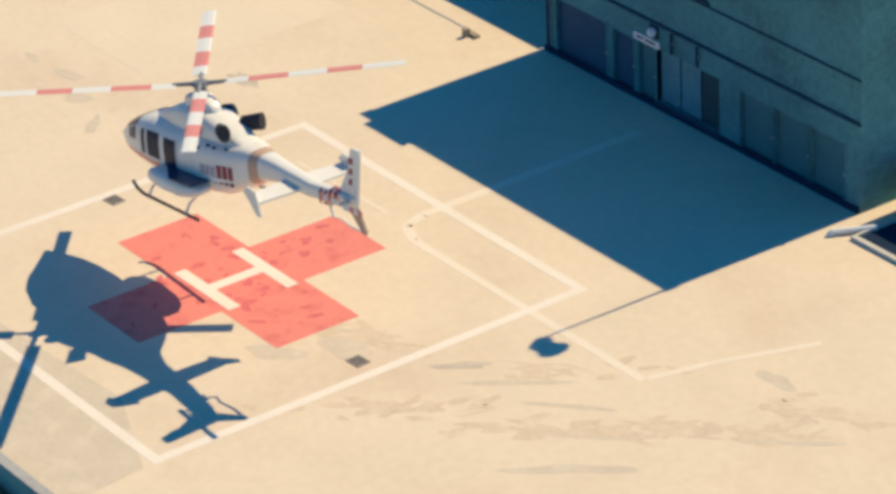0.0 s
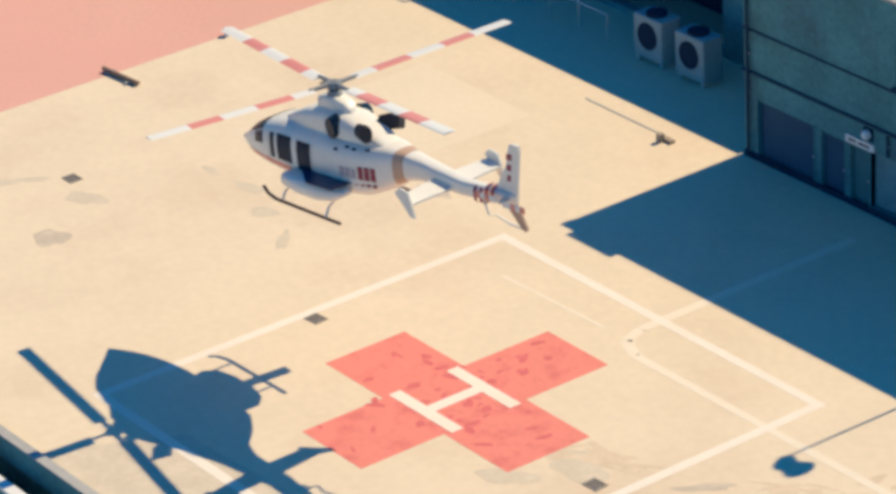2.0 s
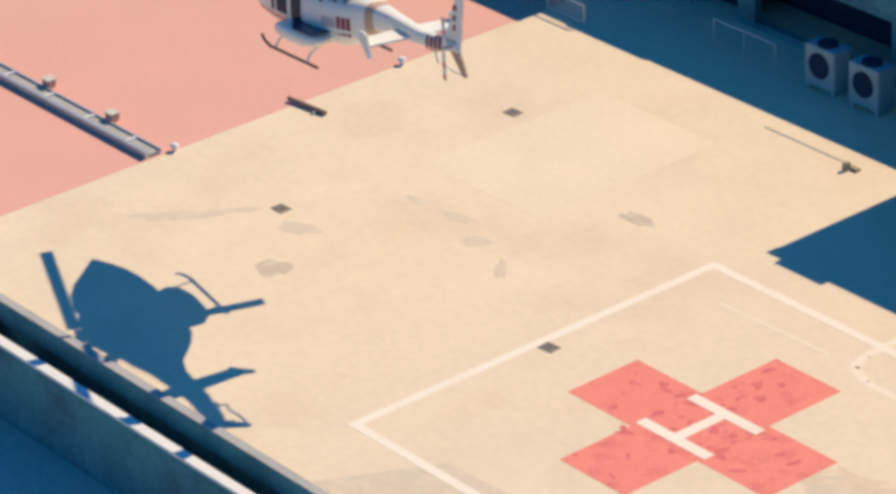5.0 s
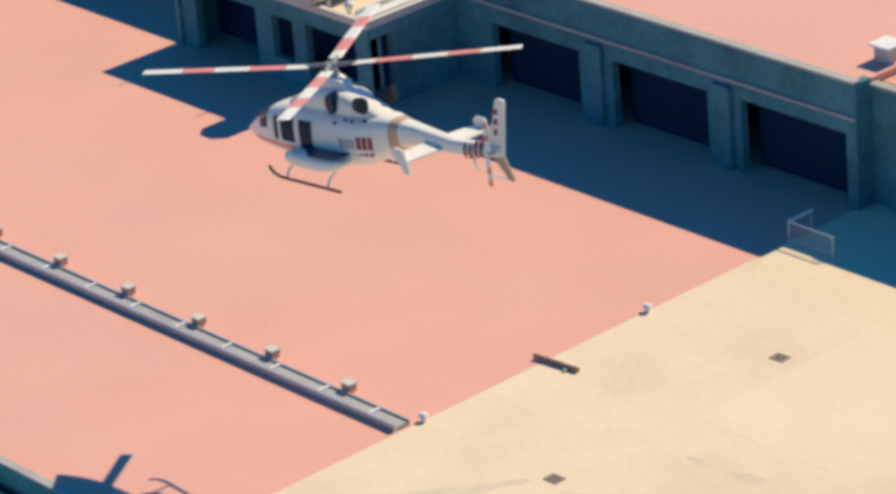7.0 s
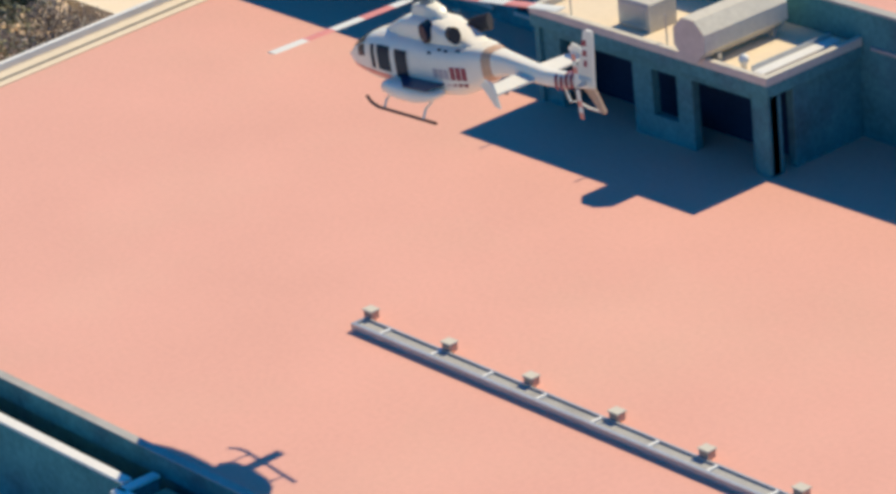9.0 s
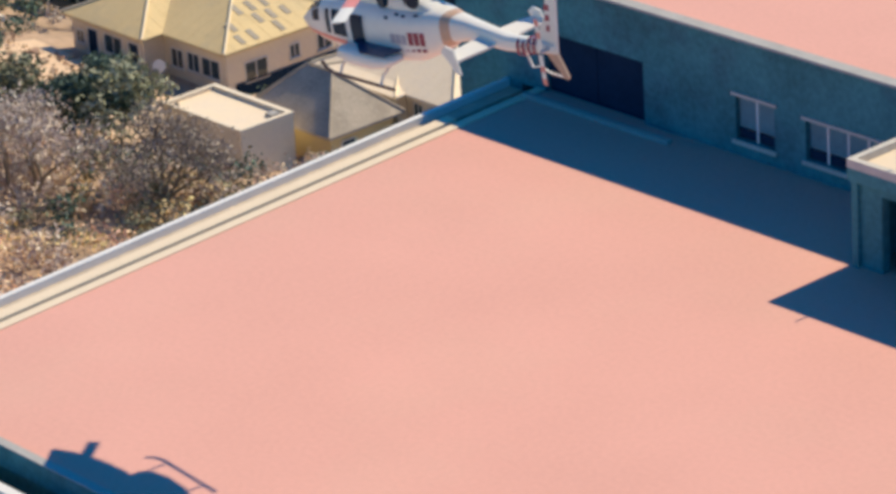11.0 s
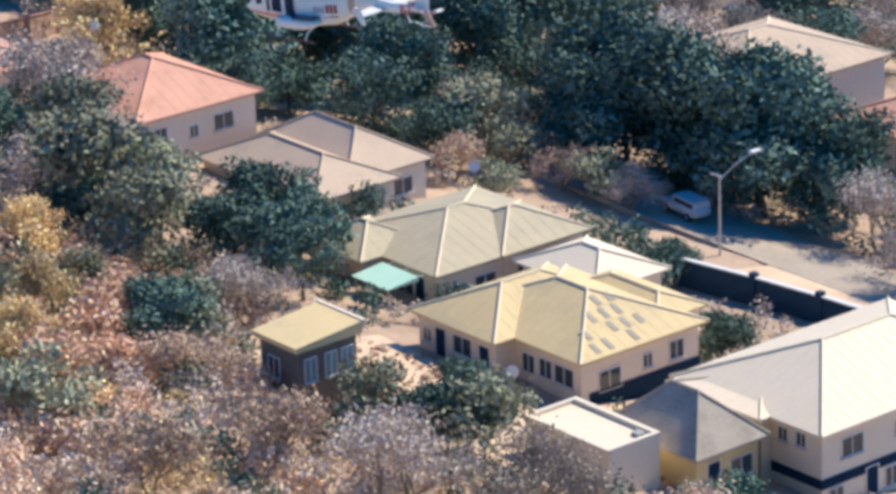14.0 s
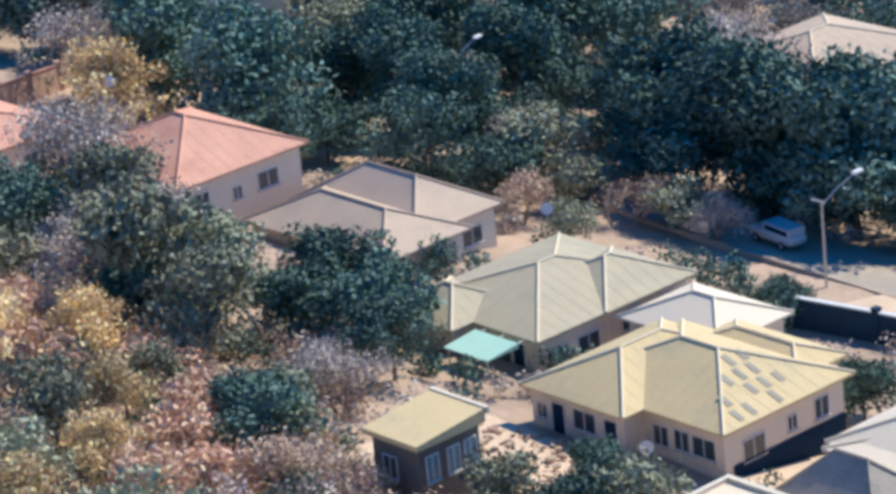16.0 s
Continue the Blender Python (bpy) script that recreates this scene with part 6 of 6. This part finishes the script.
def vegetation():
    hill = (-215, -84, -30, 57)
    scrub("dry_scrub", "dense brown leafless scrub on the hillside", hill, 900, (0.7, 1.7), BROWN, 80, 0.155, 1, open_ground)
    scrub("dry_scrub", "grey-brown thorn scrub on the hillside", hill, 750, (0.8, 1.9), GREYTWIG, 80, 0.155, 2, open_ground)
    scrub("green_scrub", "dark green bushes among the dry scrub", hill, 300, (0.7, 1.8), GREEN, 90, 0.16, 3, open_ground)
    scrub("olive_scrub", "olive green bushes on the hillside", hill, 300, (0.8, 1.8), OLIVE, 80, 0.16, 4, open_ground)
    scrub("rusty_scrub", "rust-orange autumn bushes on the hillside", (-215, -120, -10, 52), 220, (0.8, 1.8), RUST, 80, 0.155, 5, open_ground)
    scrub("yellow_scrub", "yellow dry bushes on the hillside", (-215, -120, -10, 52), 110, (0.8, 1.7), YELLOW, 80, 0.155, 6, open_ground)
    scrub("garden_scrub", "green garden shrubs between the houses", (-260, -130, 56, 130), 260, (0.7, 1.7), GREEN, 80, 0.17, 7, open_ground)
    scrub("garden_scrub", "dry garden shrubs between the houses", (-260, -130, 56, 130), 200, (0.6, 1.4), GREYTWIG, 80, 0.155, 8, open_ground)
    scrub("dry_grass", "tufts of pale dry grass", (-215, -84, -30, 57), 900, (0.25, 0.6), YELLOW, 90, 0.12, 9, open_ground)
    kinds = {
        "g1": tree(11, "tall dark green broad-leaved tree", 9, 7.5, GREEN), "g2": tree(12, "dense dark green tree with a rounded crown", 7, 7, GREEN), "g3": tree(13, "large dark green street tree", 12, 10, GREEN, per=58, size=0.25),
        "o1": tree(14, "olive green tree with a loose crown", 8, 7, OLIVE), "o2": tree(15, "loose grey-green thorn tree on the slope", 6, 6.5, OLIVE, per=50), "y1": tree(16, "tree with yellow dry foliage", 8, 7, YELLOW, per=60),
        "b1": tree(17, "leafless grey tree with many fine branches", 7, 7.5, GREYTWIG, per=24, size=0.13, bare=0.55, depth=4), "b2": tree(18, "bare brown thorn tree on the slope", 5, 6, BROWN, per=30, size=0.14, bare=0.5, depth=4), "r1": tree(19, "small tree with dry rust-brown foliage", 5, 5.5, RUST, per=60)}
    used = set()
    spots = [("b1", -125, 45, 0.9), ("b2", -131, 49, 1), ("b1", -137, 44, 0.8), ("o2", -147, 49, 0.9), ("g2", -149, 48, 0.75), ("o2", -153, 46, 0.8), ("b2", -119, 38, 1.1), ("g2", -131.5, 53, 0.7), ("b1", -141, 38, 0.9),
             ("b2", -151, 37, 1), ("o1", -186.5, 52.5, 0.9), ("g2", -194.4, 55.1, 0.9), ("g3", -221.9, 99.5, 0.8), ("o1", -236, 103.9, 1), ("g3", -236, 116.4, 0.9), ("g3", -224.3, 117.4, 1), ("g3", -245.5, 129.9, 1), ("g3", -231.2, 132.6, 1.1),
             ("g2", -193.2, 112.3, 1.1), ("o1", -196.6, 109.6, 0.85), ("b1", -206.9, 98.2, 0.8), ("o2", -200, 95.5, 0.8), ("g2", -212.6, 102.8, 0.8), ("b2", -194.3, 96, 0.8), ("o2", -190.9, 97.2, 0.7), ("b1", -171.9, 107.2, 0.9), ("b1", -164, 103, 0.8),
             ("g2", -174.1, 114.5, 0.7), ("o2", -150, 106, 0.8), ("b1", -208.6, 122.6, 1.45), ("b1", -204.6, 120.6, 1), ("g3", -257.5, 143.9, 1.1), ("g3", -250.3, 155.8, 1.1), ("g3", -238.4, 160.7, 1), ("g3", -279.5, 133.5, 1.2), ("g3", -269.7, 143.1, 1.1),
             ("g3", -289.5, 117.3, 1.2), ("g3", -226.6, 150.9, 1), ("g1", -201.2, 148, 1), ("g3", -289.4, 156, 1.3), ("g3", -264.7, 174.4, 1.3), ("g3", -240.7, 177.7, 1.1), ("g1", -219.6, 181.3, 1.1), ("g3", -279.5, 193.4, 1.4), ("g3", -302, 179.1, 1.4),
             ("g3", -314.7, 137.1, 1.4), ("g3", -308.3, 106.1, 1.3), ("o1", -295.7, 92, 1.3), ("g2", -213.7, 56.3, 0.9), ("o2", -205.7, 50.6, 1), ("r1", -194.3, 44.8, 1), ("r1", -185.4, 39.2, 1), ("r1", -172, 39.4, 0.9), ("y1", -178.6, 40.8, 0.6),
             ("y1", -189.8, 47.6, 0.6), ("r1", -202.3, 43.2, 1.1), ("o2", -178.6, 34.7, 0.9), ("r1", -165, 32, 0.9), ("o2", -169.8, 45.3, 0.8), ("b1", -173, 51.6, 0.7), ("b2", -163, 40, 0.9), ("g2", -165, 52, 0.45), ("b2", -183.1, 31.9, 1),
             ("g2", -155, 54, 0.5), ("g2", -219.6, 89.9, 0.8), ("g2", -172, 86, 0.5), ("o2", -201.2, 102.8, 0.7), ("o2", -160, 28, 0.9), ("b2", -150, 28, 1), ("b1", -110, 30, 0.8), ("g2", -122, 51, 0.6), ("b2", -104, 30, 0.9),
             ("g2", -108, 20, 0.6), ("g3", -187.6, 108.7, 0.9), ("g3", -179.7, 111, 0.8), ("g3", -184.2, 106.6, 1), ("g3", -192, 107.5, 1), ("g3", -200, 107.8, 0.85), ("g3", -178.6, 107.3, 0.7), ("g1", -211.5, 110.4, 0.9), ("g3", -219.5, 109.6, 0.85),
             ("g3", -230.1, 108.5, 0.9), ("g1", -204.5, 109.2, 0.85), ("y1", -233, 82.5, 1), ("b1", -215.5, 65.5, 1.15), ("o2", -217.5, 64.5, 0.8), ("g3", -224.5, 87, 1), ("g1", -217, 84.5, 0.8), ("g1", -189, 63.5, 0.85), ("g2", -181.5, 61.8, 0.95),
             ("g2", -186.5, 60.5, 0.85), ("o1", -194, 54, 1.2), ("b1", -199, 57, 1.2), ("o1", -190.5, 57, 0.95), ("g2", -169.8, 43, 0.85), ("r1", -173.5, 42, 0.9), ("g2", -155.3, 75.6, 0.6), ("g1", -176.5, 58.5, 0.7), ("g2", -201, 62, 0.9),
             ("o1", -207, 62.5, 1), ("g2", -212, 58, 0.9), ("g3", -200.8, 106.1, 1), ("g3", -187.3, 106.9, 1), ("b1", -188, 97, 0.5), ("o2", -193, 88.5, 0.6), ("b2", -199, 89.5, 0.8), ("g2", -204, 92, 0.8), ("g1", -209, 90, 0.9),
             ("g3", -213, 97, 0.8), ("g3", -183, 106, 1.1), ("g3", -191, 105.5, 1.05), ("g3", -197.5, 103, 0.9), ("g1", -178, 106.5, 0.9), ("o1", -205.5, 98, 0.9)]
    rng = random.Random(77)
    while len(spots) < 205:
        x, y = rng.uniform(-290, -184), rng.uniform(86, 185)
        if open_ground(x, y) and not (-216 < x < -192 and 104 < y < 140) and not (-264 < x < -250 and 78 < y < 94) and not (-200 < x < -188 and 86 < y < 93) and not any(abs(x - a) + abs(y - b) < 6 for _, a, b, _ in spots):
            spots.append((rng.choice(["g1", "g2", "g3", "g3", "o1", "g1", "b1"]), x, y, rng.uniform(0.75, 1.1)))
    for _ in range(400):
        if len(spots) >= 270:
            break
        x, y = rng.uniform(-208, -160), rng.uniform(16, 48)
        if open_ground(x, y) and not any(abs(x - a) + abs(y - b) < 5 for _, a, b, _ in spots):
            spots.append((rng.choice(["o2", "r1", "r1", "o1", "y1", "r1", "y1", "b2"]), x, y, rng.uniform(0.55, 0.85)))
    for k, x, y, s in spots:
        if any(abs((x - a) * 0.64 + (y - b) * 0.77) < 8 and -9 < (x - a) * 0.77 - (y - b) * 0.64 < 22 for a, b in FAR_HOUSES):
            continue
        m = pose(x, y, ground_z(x, y), 0, 0, rng.uniform(0, 360)) @ Matrix.Diagonal((s, s, s * rng.uniform(0.9, 1.1), 1))
        if k not in used:
            used.add(k)
            kinds[k].matrix_basis = m
        else:
            place_copy(kinds[k], m)


def place_copy(ob, m):
    c = copy_thing(ob, Matrix())
    c.matrix_basis = m
    return c


houses()
street()
vegetation()


# motion
FLIGHT = [
    (0, 0.71, -1.61, 6.28, 181.9, 5.9, 1.9),
    (0.5, -0.38, -1.35, 6.75, 181.8, 5.0, 0.3),
    (1, -0.88, -1.63, 7.62, 182.6, 5.0, 0.6),
    (1.5, -2.16, -1.40, 7.91, 183.8, 4.8, 1.1),
    (2, -3.38, -1.52, 8.45, 184.8, 4.5, 0.1),
    (2.5, -5.54, -1.14, 8.54, 184.1, 4.5, -1.3),
    (3, -7.26, -1.05, 8.84, 181.1, 5.2, 0.8),
    (5.5, -18.26, -1.85, 11.20, 173.6, 6.9, 3.6),
    (6, -20.78, -2.28, 11.77, 175.7, 6.3, 0.8),
    (6.5, -23.79, -2.44, 12.13, 178.4, 6.0, 0.1),
    (7, -27.06, -2.51, 12.34, 180.7, 6.5, 1.8),
    (7.5, -30.39, -3.05, 12.88, 181.6, 6.0, 0.8),
    (8, -34.11, -2.78, 12.84, 179.9, 6.3, 0.3),
    (8.5, -38.13, -2.86, 12.98, 177.6, 5.9, -0.6),
    (11, -62.69, -1.00, 14.09, 177.7, 5.0, -5.0),
    (11.8, -71.41, 0.96, 14.91, 181.1, 8.7, 3.9),
    (12.5, -90.37, 9.76, 12.10, 183.2, 8.2, -3.7),
    (13, -106.36, 18.26, 9.30, 182.5, 6.6, 0.3),
    (13.4, -117.96, 22.61, 8.00, 191.2, 8.1, 0.2),
    (14, -129.48, 24.88, 9.23, 186.3, 5.9, -1.2),
    (14.5, -141.07, 27.80, 8.93, 186.3, 6.0, -1.4),
    (15.2, -147.89, 31.51, 14.49, 186.4, 5.0, -1.5),
    (16, -167.75, 50.19, 20.19, 186.4, 4.9, -1.4),
]
BLADES = [(0, 52), (0.5, 1087), (1, 2122), (1.5, 3188), (2, 4221), (2.5, 5279), (3, 6353), (6, 12598), (6.5, 13651), (7, 14705), (7.5, 15724), (8, 16807), (8.5, 17859)]


def blade_angle(t):
    """The turn of the rotor: about 348 turns a minute, passing through the known angles (each counts modulo a quarter turn)."""
    for (ta, a), (tb, b) in zip(BLADES, BLADES[1:]):
        if ta <= t <= tb:
            return a + (b - a) * (t - ta) / (tb - ta)
    return BLADES[-1][1] + 2088 * (t - BLADES[-1][0])


def motions():
    HELI.scale = (0.967, 0.967, 0.967)
    walk(HELI, [(t, pose(x, y, z) @ pose(0, 0, 0, 0, 0, yaw) @ pose(0, 0, 0, 0, pitch, 0) @ pose(0, 0, 0, roll, 0, 0)) for t, x, y, z, yaw, pitch, roll in FLIGHT])
    times = [i / FPS for i in range(int(16 * FPS) + 1)]
    walk(ROTOR, [(t, pose(0, 0, 0, 0, 0, blade_angle(t))) for t in times])
    walk(TAIL_ROTOR, [(t, pose(-7.66, 0.16, -1.85, 0, 81.0 * i, 0)) for i, t in enumerate(times)])


motions()
